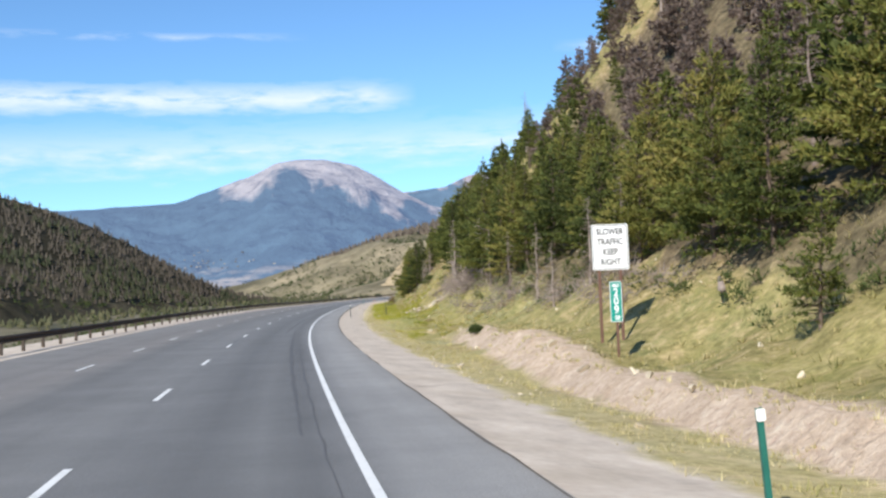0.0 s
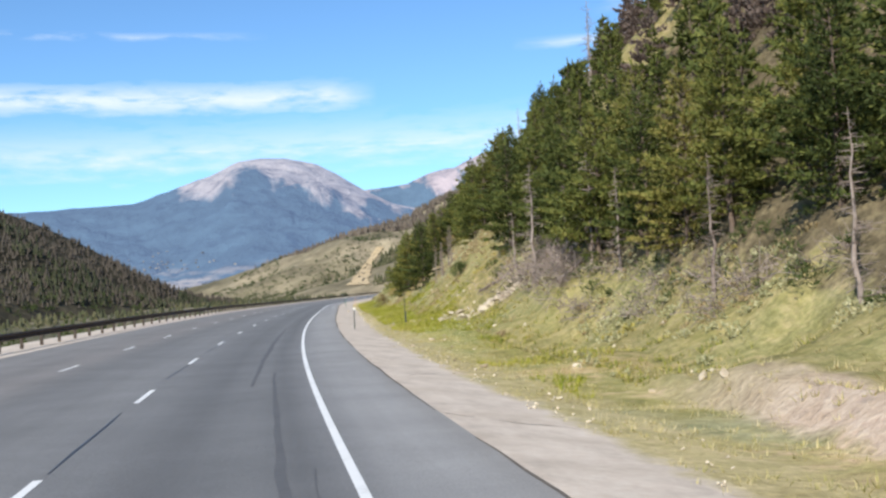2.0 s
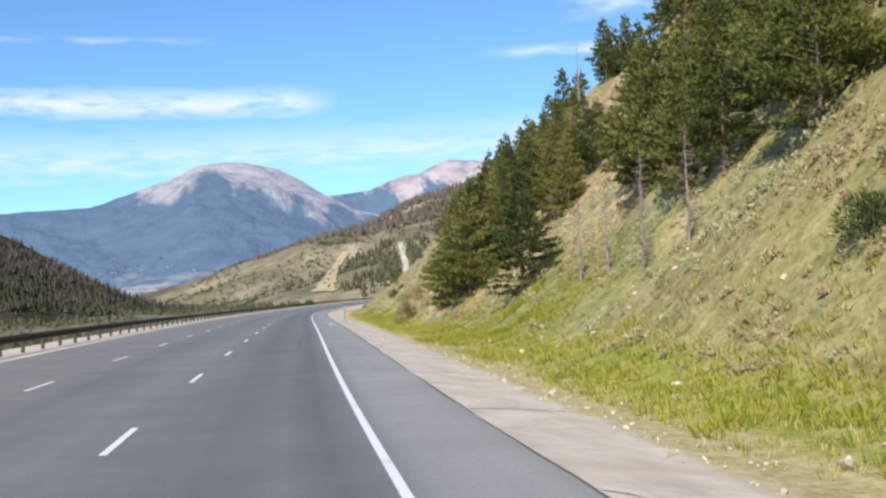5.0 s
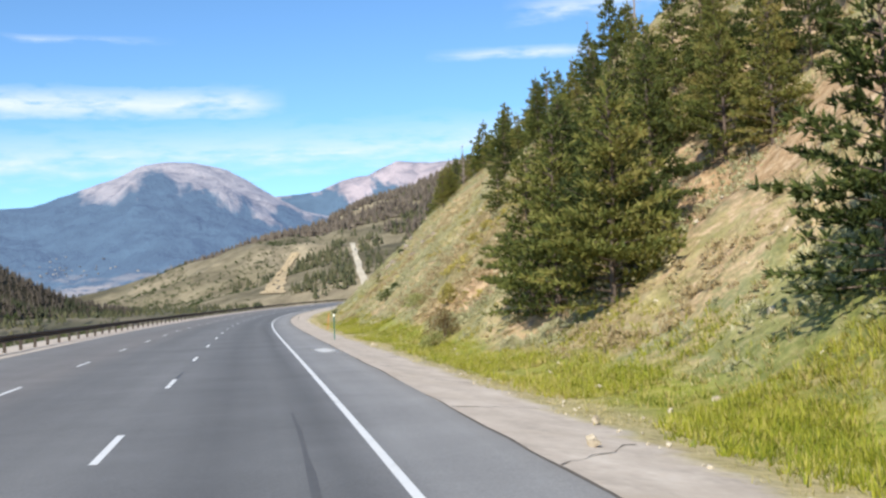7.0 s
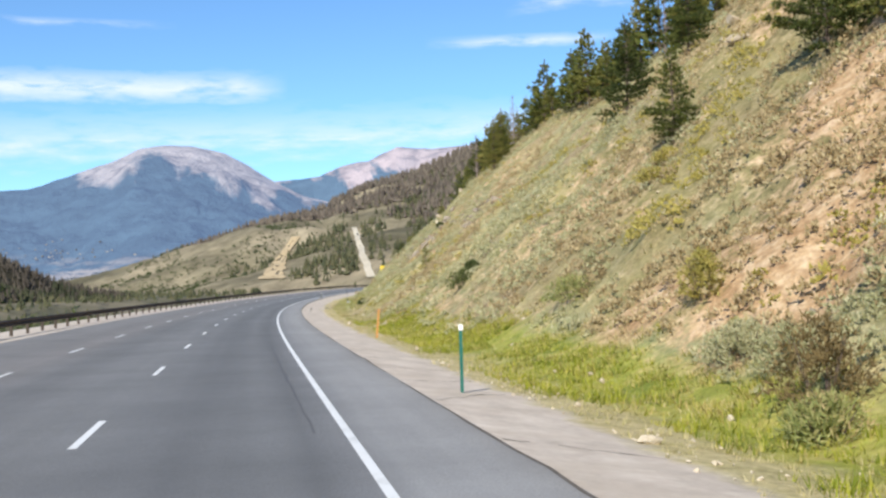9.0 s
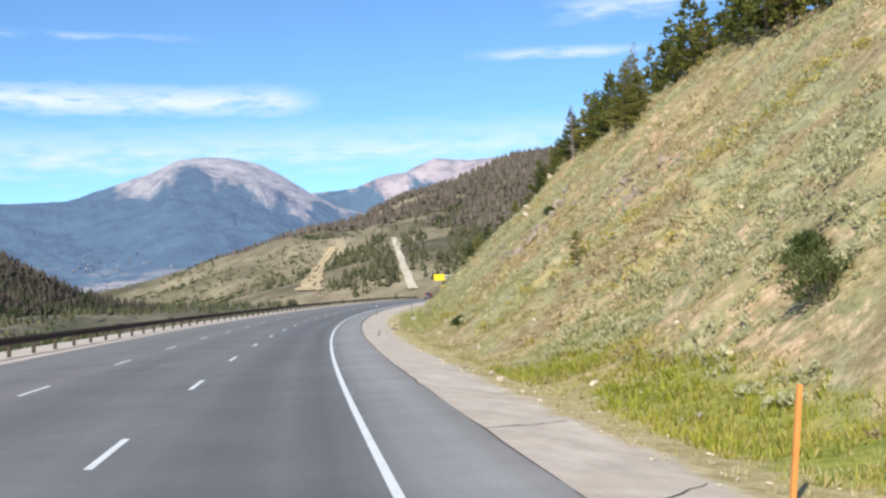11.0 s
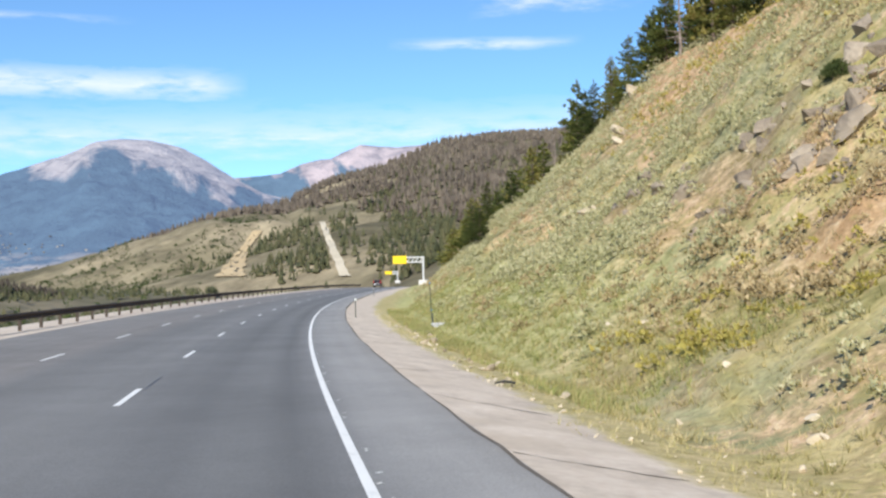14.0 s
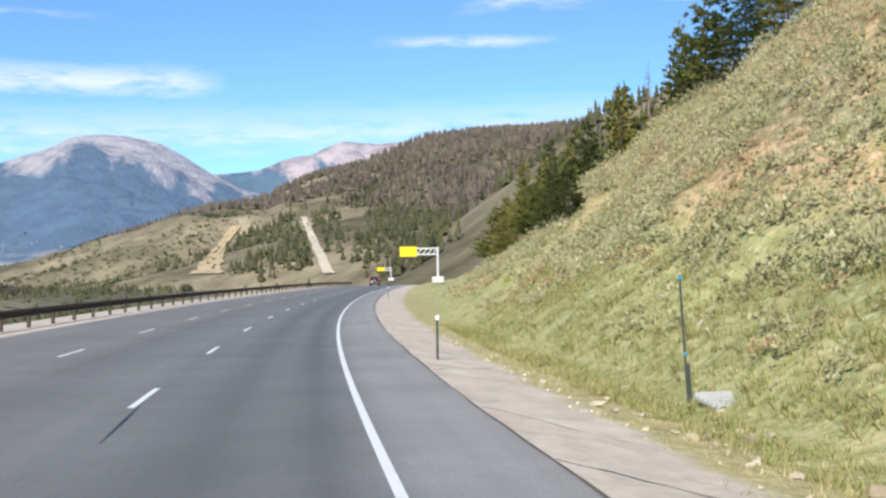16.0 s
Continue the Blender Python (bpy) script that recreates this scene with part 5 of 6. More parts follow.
GREEN_GRASS = leafy("green_grass", ((0.34, (0.17, 0.21, 0.02)), (0.46, (0.34, 0.36, 0.03)), (0.57, (0.46, 0.44, 0.06)), (0.68, (0.50, 0.41, 0.14))), 0.2, 1.4, 0.35, 0, 0.35)
ROUGH_GRASS = leafy("rough_grass", ((0.32, (0.14, 0.17, 0.025)), (0.44, (0.29, 0.31, 0.04)), (0.56, (0.46, 0.42, 0.09)), (0.68, (0.52, 0.41, 0.17))), 0.35, 1.8, 0.5, 0, 0.3)
grnd = random.Random(31)
solo("verge_grass", simple_field(24000, grnd, verge_pick, 0.06, 0.22, 7, 0.009, 1.1), STRAW, "dry straw-coloured grass along the gravel shoulder", "grass", "", "stuff")
solo("ditch_grass", simple_field(21000, grnd, green_pick, 0.12, 0.36, 8, 0.013, 0.9), GREEN_GRASS, "bright yellow-green grass in the roadside ditch", "grass", "", "stuff")


def rough_pick(rnd):
    s, d = rnd.uniform(60, 240), rnd.triangular(8.0, 14.5, 9.6)
    if s > 158 and d > 11.8 or s < 96 and d < 10.5:
        return None
    return (s, d) if patchy(s, d, 0.5, 33.0) > -0.1 else None


solo("rough_grass", simple_field(12000, grnd, rough_pick, 0.12, 0.30, 9, 0.015, 0.9), ROUGH_GRASS, "tall rough olive and yellow-green grass tussocks along the ditch", "grass", "", "stuff")
solo("slope_grass", simple_field(22000, grnd, slope_pick, 0.10, 0.34, 7, 0.016, 1.0), GRASS, "sparse dry bunch grass on the steep slope", "grass", "", "stuff")



def tussock_pick(rnd):
    s, d = rnd.uniform(232, 356), 8.2 + 16 * rnd.random() ** 1.3
    return (s, d) if patchy(s, d, 0.3, 11.0) > -0.2 else None


def foot_pick(rnd):
    s, d = rnd.uniform(236, 352), rnd.uniform(8.0, 13.5)
    return (s, d) if patchy(s, d, 0.16, 27.0) > (0.05 if s < 285 else -0.3) else None


solo("tussock_grass", simple_field(9000, grnd, tussock_pick, 0.12, 0.34, 14, 0.010, 1.0), GRASS, "shaggy straw tussocks over the steep slope", "grass", "", "stuff")
solo("foot_grass", simple_field(12000, grnd, foot_pick, 0.12, 0.36, 11, 0.011, 0.9), SOFT_GRASS, "patches of soft greener grass at the foot of the slope", "grass", "", "stuff")


def dome(verts, faces, rnd, p, r, h, leaves, size):
    """A rounded low shrub of short leaf bunches."""
    for _ in range(leaves):
        t, e = rnd.uniform(0, 2 * math.pi), rnd.uniform(0.1, 1.5)
        w = Vector((math.cos(t) * math.cos(e), math.sin(t) * math.cos(e), math.sin(e)))
        q = Vector(p) + Vector((w.x * r, w.y * r, w.z * h)) * rnd.uniform(0.5, 1.0)
        tuft(verts, faces, rnd, q, w + Vector((0, 0, 0.5)), size * rnd.uniform(0.7, 1.3), 3, 0.8, 0.36)


covers = {"sage_cover": (SAGE, "rounded grey-green sagebrush dotting the slope"), "rabbitbrush_cover": (RABBIT, "yellow-olive rabbitbrush in streaks on the slope"), "brown_brush_cover": (BROWN_CLUMP, "dry brown low brush on the slope")}
made = {k: ([], []) for k in covers}
for _ in range(25000):
    s, d = grnd.uniform(60, 400), 10.4 + 25 * grnd.random() ** 1.1
    top = knots(CREST, s)
    if s < 140 and d > 17 or s < 112 and d < 13.6 and grnd.random() < 0.85 or s < 156 and d < 14 and grnd.random() < 0.7 or d > top + 1:
        continue
    if (s > 282 and d < 12.8 and grnd.random() < 0.75) or (130 < s < 216 and d < (13.0 if s < 158 else 11.3) and grnd.random() < 0.92) or (216 <= s <= 282 and d < 13.2 and grnd.random() < 0.75):
        continue
    wild = 0.5 if 300 < s and 13 < d else 0.0
    mottled = 0.3 if 184 < s < 222 and d > 12 else 0.0
    if patchy(s, d, 0.12, 4.0) + 0.5 * patchy(s, d, 0.4, 6.0) + wild + mottled < -0.28:
        continue
    a, b = patchy(s + 0.5 * d, d * 0.4, 0.13, 14.0), patchy(s, d, 0.09, 19.0)
    streak_near = abs(s - (199 + 1.4 * (d - 13))) < 2.2 and 13 < d < 25
    kind = "rabbitbrush_cover" if a + grnd.gauss(0, 0.12) > (0.40 if not streak_near else -0.4) else "brown_brush_cover" if b + grnd.gauss(0, 0.15) - wild + 0.6 * mottled > 0.10 else "sage_cover"
    r = (0.14 + 0.30 * grnd.random() ** 1.6) * (1.5 if mottled else 1.9 if wild else 1.55 if s > 225 else 1.35 if kind == "sage_cover" and s > 150 else 1.1)
    dome(*made[kind], grnd, road(s, d, hill(s, d) - 0.05), r, r * grnd.uniform(0.7, 1.1), 26 if d < 15 else 20 if d < 21 else 15, 0.045 + 0.13 * r)
for k, (material, label) in covers.items():
    solo(k, (made[k][0], [], made[k][1]), material, label, "shrubs", "", "stuff")


verts, faces = [], []
for _ in range(220):
    s = grnd.uniform(14, 106)
    d = knots(TOE, s) + 1.6 + abs(grnd.gauss(0, 2.4))
    r = grnd.uniform(0.3, 0.8)
    clump(verts, faces, grnd, road(s, d, hill(s, d) - 0.05), r, r * 0.9, 30, 0.2)
solo("wood_undergrowth", (verts, [], faces), SHRUB, "dark low undergrowth below the front pines", "shrubs", "", "stuff")


# heaps of dead twigs along the front of the wood
verts, faces = [], []
for n in range(120):
    a = grnd.uniform(85, 97) if n < 55 else grnd.uniform(36, 104)
    d = (14.2 + 1.8 * grnd.random()) if n < 55 else knots(TOE, a) + grnd.uniform(0.8, 2.6)
    p = road(a, d, hill(a, d))
    for _ in range(34):
        q = p + Vector((grnd.gauss(0, 0.5), grnd.gauss(0, 0.5), grnd.uniform(0.0, 0.5)))
        w = Vector((grnd.gauss(0, 1), grnd.gauss(0, 1), grnd.gauss(0.35, 0.5))).normalized()
        cone_between(verts, faces, q, q + w * grnd.uniform(0.3, 0.9), 0.016, 0.004, 3)
solo("dead_brush", (verts, [], faces), DEAD_WOOD, "tangled grey-brown dead brush under the front pines", "brush", "", "stuff")


def bush(s, d, r, h, material, label, seed, leaves=760, size=0.15, lift=0.0):
    rnd = random.Random(seed)
    verts, faces = [], []
    clump(verts, faces, rnd, (0, 0, -0.05), r, h, leaves, size)
    ob = thing("bush", label, "bush")
    part("foliage", (verts, [], faces), material, ob)
    for i in range(7):
        sv, sf = [], []
        t = rnd.uniform(0, 6.28)
        cone_between(sv, sf, (0.05 * math.cos(t), 0.05 * math.sin(t), -0.2), (r * 0.6 * math.cos(t), r * 0.6 * math.sin(t), h * 0.7), 0.02, 0.006, 4)
        part("stem", (sv, [], sf), BARK, ob)
    ob.matrix_basis = Matrix.Translation(road(s, d, hill(s, d) + lift))
    return ob


for k, row in enumerate(((192.3, 12.5, 0.70, 1.15, RABBIT, "round yellow-olive bush on the slope"), (183.2, 10.6, 1.0, 1.55, RUSTY_SHRUB, "rust-brown bush beside the ditch"), (182.0, 10.0, 0.75, 0.75, SOFT_GRASS, "tall green grass clump below the rust-brown bush"), (186.0, 11.5, 0.9, 0.9, SAGE, "grey-green sage bush beside the ditch"),
                         (267.4, 10.4, 0.62, 0.52, SHRUB, "dark green low bush in dry grass"), (226.4, 12.9, 1.0, 1.1, SHRUB, "dark green bush on the grassy slope"), (229.5, 14.0, 0.7, 0.8, SHRUB, "dark green bush on the grassy slope"), (14.5, 12.4, 0.55, 0.45, SAGE, "grey sage bush on bare soil"),
                         (12.5, 11.4, 0.6, 0.45, SAGE, "grey sage bush on bare soil"), (294.7, 20.0, 0.6, 0.6, SHRUB, "small dark bush on the slope"), (114.7, 13.6, 0.9, 1.0, SHRUB, "dark green bush at the foot of the slope"), (173.0, 11.5, 0.7, 0.7, SAGE, "pale green sage bush at the foot of the slope"),
                         (202.2, 12.2, 1.1, 0.9, SOFT_GRASS, "wide yellow-green bush at the foot of the slope"), (188.2, 11.6, 1.0, 0.9, SAGE, "pale grey sage bush at the foot of the slope"), (209.5, 17.6, 0.9, 0.6, RABBIT, "yellow-olive bush on tan soil"), (211.0, 18.8, 0.8, 0.6, RABBIT, "yellow-olive bush on tan soil"), (322.0, 17.2, 0.6, 0.5, RUSTY_SHRUB, "low brown bush on the slope"), (50.0, 10.6, 0.35, 0.3, SHRUB, "small green bush on the verge"))):
    bush(*row, 200 + k)


# rocks
def rock_mesh(seed):
    rnd = random.Random(seed)
    bm = bmesh.new()
    bmesh.ops.create_icosphere(bm, subdivisions=2, radius=0.5)
    off = Vector((seed * 3.1, 0, 0))
    for v in bm.verts:
        w = v.co.normalized()
        k = 1 + 0.45 * noise.noise(w * 1.3 + off) + 0.2 * noise.noise(w * 3.1 + off)
        v.co = Vector((w.x * 0.62, w.y * 0.48, w.z * 0.38)) * k
    for _ in range(7):
        n = Vector((rnd.gauss(0, 1), rnd.gauss(0, 1), rnd.gauss(0, 1))).normalized()
        for v in bm.verts:
            e = v.co.dot(n) - 0.22
            if e > 0:
                v.co -= n * e
    me = bpy.data.meshes.new("rock")
    bm.to_mesh(me)
    bm.free()
    me.materials.append(ROCK)
    return me


ROCKS = [rock_mesh(k) for k in range(7)]
PALES = []
for k in range(5):
    me = rock_mesh(40 + k)
    me.materials.clear()
    me.materials.append(PALE_STONE)
    PALES.append(me)
CRAGS = []
for k in range(4):
    me = rock_mesh(20 + k)
    me.materials.clear()
    me.materials.append(CLIFF)
    CRAGS.append(me)


rubble = {"pale_rubble": [], "grey_rubble": [], "tan_rubble": []}


def rock(s, d, size, label, group, rnd, sink=0.12, crag=False, pale=False, loose=False):
    """A rock of its own, or one of the rubble that lies between."""
    me = CRAGS[rnd.randrange(4)] if crag else PALES[rnd.randrange(5)] if pale else ROCKS[rnd.randrange(7)]
    m = Matrix.Translation(road(s, d, hill(s, d) + size * (0.3 - sink))) @ Euler((rnd.uniform(-0.5, 0.5), rnd.uniform(-0.5, 0.5), rnd.uniform(0, 6.28))).to_matrix().to_4x4() @ Matrix.Diagonal((size, size * rnd.uniform(0.7, 1), size * rnd.uniform(0.6, 1), 1))
    if loose:
        rubble["grey_rubble" if crag else "pale_rubble" if pale else "tan_rubble"].append((me, m))
        return None
    ob = new("rock", me)
    ob.matrix_basis = m
    return tagged(ob, label, "rock", group)


rrnd = random.Random(5)
verts, faces = [], []
shapes = [np.array([v.co[:] for v in me.vertices]) for me in ROCKS]
quads = [[tuple(q.vertices) for q in me.polygons] for me in ROCKS]
for n in range(2000):
    s, d = rrnd.uniform(20, 350), 9 + 17 * rrnd.random() ** 1.2
    if n > 900:
        d = 6.9 + abs(rrnd.gauss(0, 0.7)) + 0.3 * patchy(s, 0, 0.4, 8.0)
    elif noise.noise(Vector((s * 0.12, d * 0.2, 7.0))) < -0.05:
        continue
    k, size = rrnd.randrange(7), rrnd.uniform(0.08, 0.26) if n < 900 else rrnd.uniform(0.03, 0.09) * rrnd.uniform(0.6, 1.4)
    m = Matrix.Translation(road(s, d, hill(s, d) + 0.02)) @ Euler((rrnd.uniform(-0.6, 0.6), rrnd.uniform(-0.6, 0.6), rrnd.uniform(0, 6.28))).to_matrix().to_4x4() @ Matrix.Scale(size, 4)
    o = len(verts)
    verts.extend(map(tuple, shapes[k] @ np.array(m.to_3x3()).T + np.array(m.translation)))
    faces.extend(tuple(i + o for i in q) for q in quads[k])
solo("slope_stones", (verts, [], faces), ROCK, "pale stones strewn over the dry slope", "stones", "", "stuff")
for i in range(175):
    u = rrnd.random()
    if i < 120:
        rock(98.2 - 3.0 * u + rrnd.gauss(0, 0.8), 12.3 + 2.6 * u + rrnd.gauss(0, 0.30), rrnd.uniform(0.22, 0.66), "cream angular boulder in a rock fall", "rock fall", rrnd, pale=True, loose=i > 95)
    elif i < 146:
        rock(90.8 + rrnd.gauss(0, 0.9), 15.9 + rrnd.gauss(0, 0.4), rrnd.uniform(0.2, 0.55), "cream angular boulder in a rock fall", "rock fall", rrnd, pale=True, loose=True)
    elif i < 162:
        rock(100.2 + rrnd.gauss(0, 1.2), 11.4 + rrnd.gauss(0, 0.5), rrnd.uniform(0.2, 0.6), "cream angular boulder in a rock fall", "rock fall", rrnd, pale=True)
    else:
        rock(103.0 + rrnd.gauss(0, 2.0), 10.0 + rrnd.gauss(0, 0.6), rrnd.uniform(0.15, 0.40), "cream angular boulder in a rock fall", "rock fall", rrnd, pale=True, loose=True)
for s, d, size in ((45.0, 10.8, 0.4), (41.6, 10.6, 0.5), (37.6, 10.4, 0.45), (33.4, 10.3, 0.5), (28.8, 10.1, 0.4), (23.5, 10.1, 0.45)):
    rock(s, d, size, "pale lump of hard earth in the cut bank", "bank lumps", rrnd, 0.36)
for i in range(60):
    rock(rrnd.uniform(284, 322), 7.3 + abs(rrnd.gauss(0, 0.8)), rrnd.uniform(0.09, 0.26), "pale stone lying in dry grass by the apron", "stones by the drain", rrnd, pale=i % 2 == 0, loose=i > 30)
for i in range(46):
    s = rrnd.uniform(4, 345)
    d = rrnd.choice((7.2, 7.8, 8.6, 9.5)) + rrnd.gauss(0, 0.45) if rrnd.random() < 0.7 else rrnd.uniform(9, 17)
    if d < 6.7:
        continue
    rock(s, d, rrnd.uniform(0.12, 0.34), "small pale stone lying on the verge", "stones on the verge", rrnd)
for s, d, size in ((145.0, 6.1, 0.34), (17.0, 13.3, 1.3), (15.5, 14.2, 1.1), (344.4, 26.4, 2.0), (345.6, 25.6, 1.3), (332.0, 22.7, 1.5), (330.6, 22.0, 1.2), (318.5, 17.6, 1.1), (217.5, 24.6, 1.3), (309.5, 8.4, 0.34), (306.0, 8.2, 0.3), (303.5, 8.0, 0.4), (301.0, 7.4, 0.3), (220.5, 25.5, 1.0), (222.0, 26.5, 1.2)):
    rock(s, d, size, "large pale rock standing out of the slope", "large rocks", rrnd)
for i in range(120):
    a = rrnd.choice(((274, 20.7), (278, 23.6), (266, 19.5), (263, 18.6), (268, 22.0), (290.5, 17.4), (289, 18.0), (294.5, 21.0), (293.5, 16.6), (299.0, 19.0), (306.8, 16.8), (313.0, 19.4), (286.0, 21.0)))
    rock(a[0] + rrnd.gauss(0, 1.5), a[1] + rrnd.gauss(0, 0.9), rrnd.uniform(0.35, 1.35), "grey-brown broken outcrop rock on the slope", "outcrop rocks", rrnd, 0.28, True, loose=i > 70)
for s, d, size in ((289.4, 17.9, 1.9), (290.6, 18.6, 1.5), (288.4, 17.2, 1.2), (294.9, 20.8, 1.8), (296.0, 21.6, 1.5), (300.6, 16.9, 1.7), (301.8, 17.6, 1.4), (276.2, 22.6, 2.0), (277.6, 23.3, 1.6), (274.6, 21.6, 1.4), (263.5, 19.2, 1.5), (307.0, 16.8, 1.3), (313.2, 19.6, 1.4)):
    rock(s, d, size, "large grey-brown ledge of rock breaking out of the slope", "outcrop rocks", rrnd, 0.30, True)
for name, material, label in (("pale_rubble", PALE_STONE, "loose cream stones among the boulders"), ("grey_rubble", CLIFF, "broken grey-brown stones below the outcrops"), ("tan_rubble", ROCK, "small tan stones by the apron")):
    verts, faces = [], []
    for me, m in rubble[name]:
        o = len(verts)
        verts.extend(tuple(m @ v.co) for v in me.vertices)
        faces.extend(tuple(o + k for k in q.vertices) for q in me.polygons)
    solo(name, (verts, [], faces), material, label, "stones", "", "stuff")


# signs, posts and other things by the road
SIGN_WHITE = blotchy("sign_white", ((0.3, (0.72, 0.73, 0.74)), (0.8, (0.82, 0.82, 0.82))), 2.0, 20.0, 0.45, bump=0)
SIGN_BLACK = blotchy("sign_black", ((0.3, (0.015, 0.015, 0.016)), (0.8, (0.03, 0.03, 0.03))), 2.0, 20.0, 0.5, bump=0)
SIGN_GREEN = blotchy("sign_green", ((0.3, (0.0, 0.22, 0.17)), (0.8, (0.005, 0.27, 0.21))), 2.0, 20.0, 0.45, bump=0)
SIGN_YELLOW = blotchy("sign_yellow", ((0.3, (0.75, 0.52, 0.01)), (0.8, (0.82, 0.60, 0.02))), 0.7, 9.0, 0.5, bump=0)
BARE_METAL = blotchy("dull_aluminium", ((0.3, (0.30, 0.30, 0.31)), (0.8, (0.45, 0.45, 0.46))), 3.0, 20.0, 0.5, 0.6, bump=0)
WHITE_STEEL = blotchy("galvanised_steel", ((0.3, (0.55, 0.56, 0.57)), (0.8, (0.7, 0.7, 0.71))), 1.0, 9.0, 0.5, 0.2, bump=0)
CONCRETE = blotchy("concrete", ((0.3, (0.5, 0.48, 0.45)), (0.8, (0.66, 0.64, 0.6))), 1.0, 9.0, 0.9, bump=0.3, dist=0.01)
POST_WOOD = blotchy("brown_post_wood", ((0.3, (0.10, 0.055, 0.04)), (0.8, (0.20, 0.11, 0.08))), 3.0, 20.0, 0.85, bump=0.4, dist=0.006)
GREEN_STEEL = blotchy("green_post_paint", ((0.3, (0.012, 0.10, 0.075)), (0.8, (0.03, 0.17, 0.13))), 3.0, 20.0, 0.5, bump=0)
DARK_STEEL = blotchy("dark_post_steel", ((0.3, (0.03, 0.04, 0.035)), (0.8, (0.07, 0.08, 0.07))), 3.0, 20.0, 0.6, bump=0)
REFLECT = blotchy("white_reflector", ((0.3, (0.75, 0.74, 0.68)), (0.8, (0.85, 0.84, 0.78))), 3.0, 20.0, 0.3, bump=0)
BLUE_MARK = blotchy("blue_reflector", ((0.3, (0.02, 0.25, 0.55)), (0.8, (0.03, 0.38, 0.7))), 3.0, 20.0, 0.3, bump=0)
ORANGE = blotchy("faded_orange", ((0.3, (0.55, 0.22, 0.05)), (0.8, (0.7, 0.32, 0.1))), 3.0, 20.0, 0.6, bump=0)


def rounded_plate(w, h, r, y0, y1):
    """An upright plate with round corners, from y0 to y1 in depth, its centre at the origin."""
    bm = bmesh.new()
    ring = []
    for cx, cz, a0 in ((w / 2 - r, h / 2 - r, 0), (-w / 2 + r, h / 2 - r, 90), (-w / 2 + r, -h / 2 + r, 180), (w / 2 - r, -h / 2 + r, 270)):
        for k in range(5):
            a = radians(a0 + 22.5 * k)
            ring.append((cx + r * math.cos(a), cz + r * math.sin(a)))
    front = [bm.verts.new((x, y0, z)) for x, z in ring]
    rear = [bm.verts.new((x, y1, z)) for x, z in ring]
    bm.faces.new(front)
    bm.faces.new(list(reversed(rear)))
    n = len(ring)
    for i in range(n):
        j = (i + 1) % n
        bm.faces.new((front[i], rear[i], rear[j], front[j]))
    bmesh.ops.recalc_face_normals(bm, faces=bm.faces)
    return bm


def letters(text, size, material, parent, x, y, z, stretch=1.0):
    """Raised writing that faces the traffic, as a mesh part."""
    cu = bpy.data.curves.new("letters", "FONT")
    cu.body, cu.size, cu.align_x, cu.align_y, cu.extrude, cu.offset = text, size, "CENTER", "CENTER", 0.001, 0.006
    tmp = bpy.data.objects.new("tmp", cu)
    scene.collection.objects.link(tmp)
    bpy.context.view_layer.update()
    me = bpy.data.meshes.new_from_object(tmp.evaluated_get(bpy.context.evaluated_depsgraph_get()))
    bpy.data.objects.remove(tmp)
    bpy.data.curves.remove(cu)
    me.name = "lettering"
    me.materials.clear()
    me.materials.append(material)
    ob = new("lettering", me)
    ob.parent = parent
    ob.matrix_basis = pose(x, y, z, 90, 0, 0) @ Matrix.Diagonal((stretch, 1, 1, 1))
    return ob


def facing(s, d, z, yaw=0.0):
    return Matrix.Translation(road(s, d, z)) @ Matrix.Rotation(turn(s) + radians(yaw), 4, "Z")


# keep-right sign on two posts
g = hill(34.9, 12.65)
sign = thing("road_sign", "white slower-traffic sign with black lettering on two brown posts", "road sign", at=facing(34.9, 12.62, g, -6))
top, low = 3.82 - g, 2.40 - g
mid = (top + low) / 2
for x in (-0.36, 0.30):
    bm = bmesh.new()
    box(bm, (0.09, 0.09, top + 0.5), pose(x, 0.07, (top - 0.6) / 2))
    part("post", bm, POST_WOOD, sign)
panel = part("panel", rounded_plate(1.14, top - low, 0.06, -0.003, 0.02), SIGN_WHITE, sign)
rim = rounded_plate(1.08, top - low - 0.06, 0.05, -0.0045, -0.001)
part("border", rim, SIGN_BLACK, panel, "thin black border")
part("face", rounded_plate(1.04, top - low - 0.10, 0.045, -0.006, -0.001), SIGN_WHITE, panel)
for k, word in enumerate(("SLOWER", "TRAFFIC", "KEEP", "RIGHT")):
    letters(word, 0.27, SIGN_BLACK, panel, 0.0, -0.009, mid + 0.475 - 0.315 * k, 0.80)
panel.data.transform(pose(0, 0, mid))
for ob in panel.children:
    if ob.name.startswith(("border", "face")):
        ob.data.transform(pose(0, 0, mid))

# milepost marker
g = hill(31.0, 11.5)
mile = thing("milepost_sign", "narrow green milepost sign with white numerals on a post", "road sign", at=facing(31.0, 11.62, g, -6))
bm = bmesh.new()
box(bm, (0.07, 0.05, 2.1 - g + 0.4), pose(0.02, 0.05, (2.0 - g - 0.4) / 2))
part("post", bm, POST_WOOD, mile)
mh = 1.12
zc = 2.02 - g - mh / 2
plate = part("panel", rounded_plate(0.33, mh, 0.03, -0.003, 0.012), SIGN_WHITE, mile)
plate.data.transform(pose(0, 0, zc))
field = part("face", rounded_plate(0.30, mh - 0.03, 0.025, -0.005, -0.001), SIGN_GREEN, plate)
field.data.transform(pose(0, 0, zc))
letters("MILE", 0.13, SIGN_WHITE, plate, 0, -0.008, zc + 0.44, 0.72)
for k, ch in enumerate("209"):
    letters(ch, 0.30, SIGN_WHITE, plate, 0, -0.008, zc + 0.25 - 0.24 * k, 0.95)
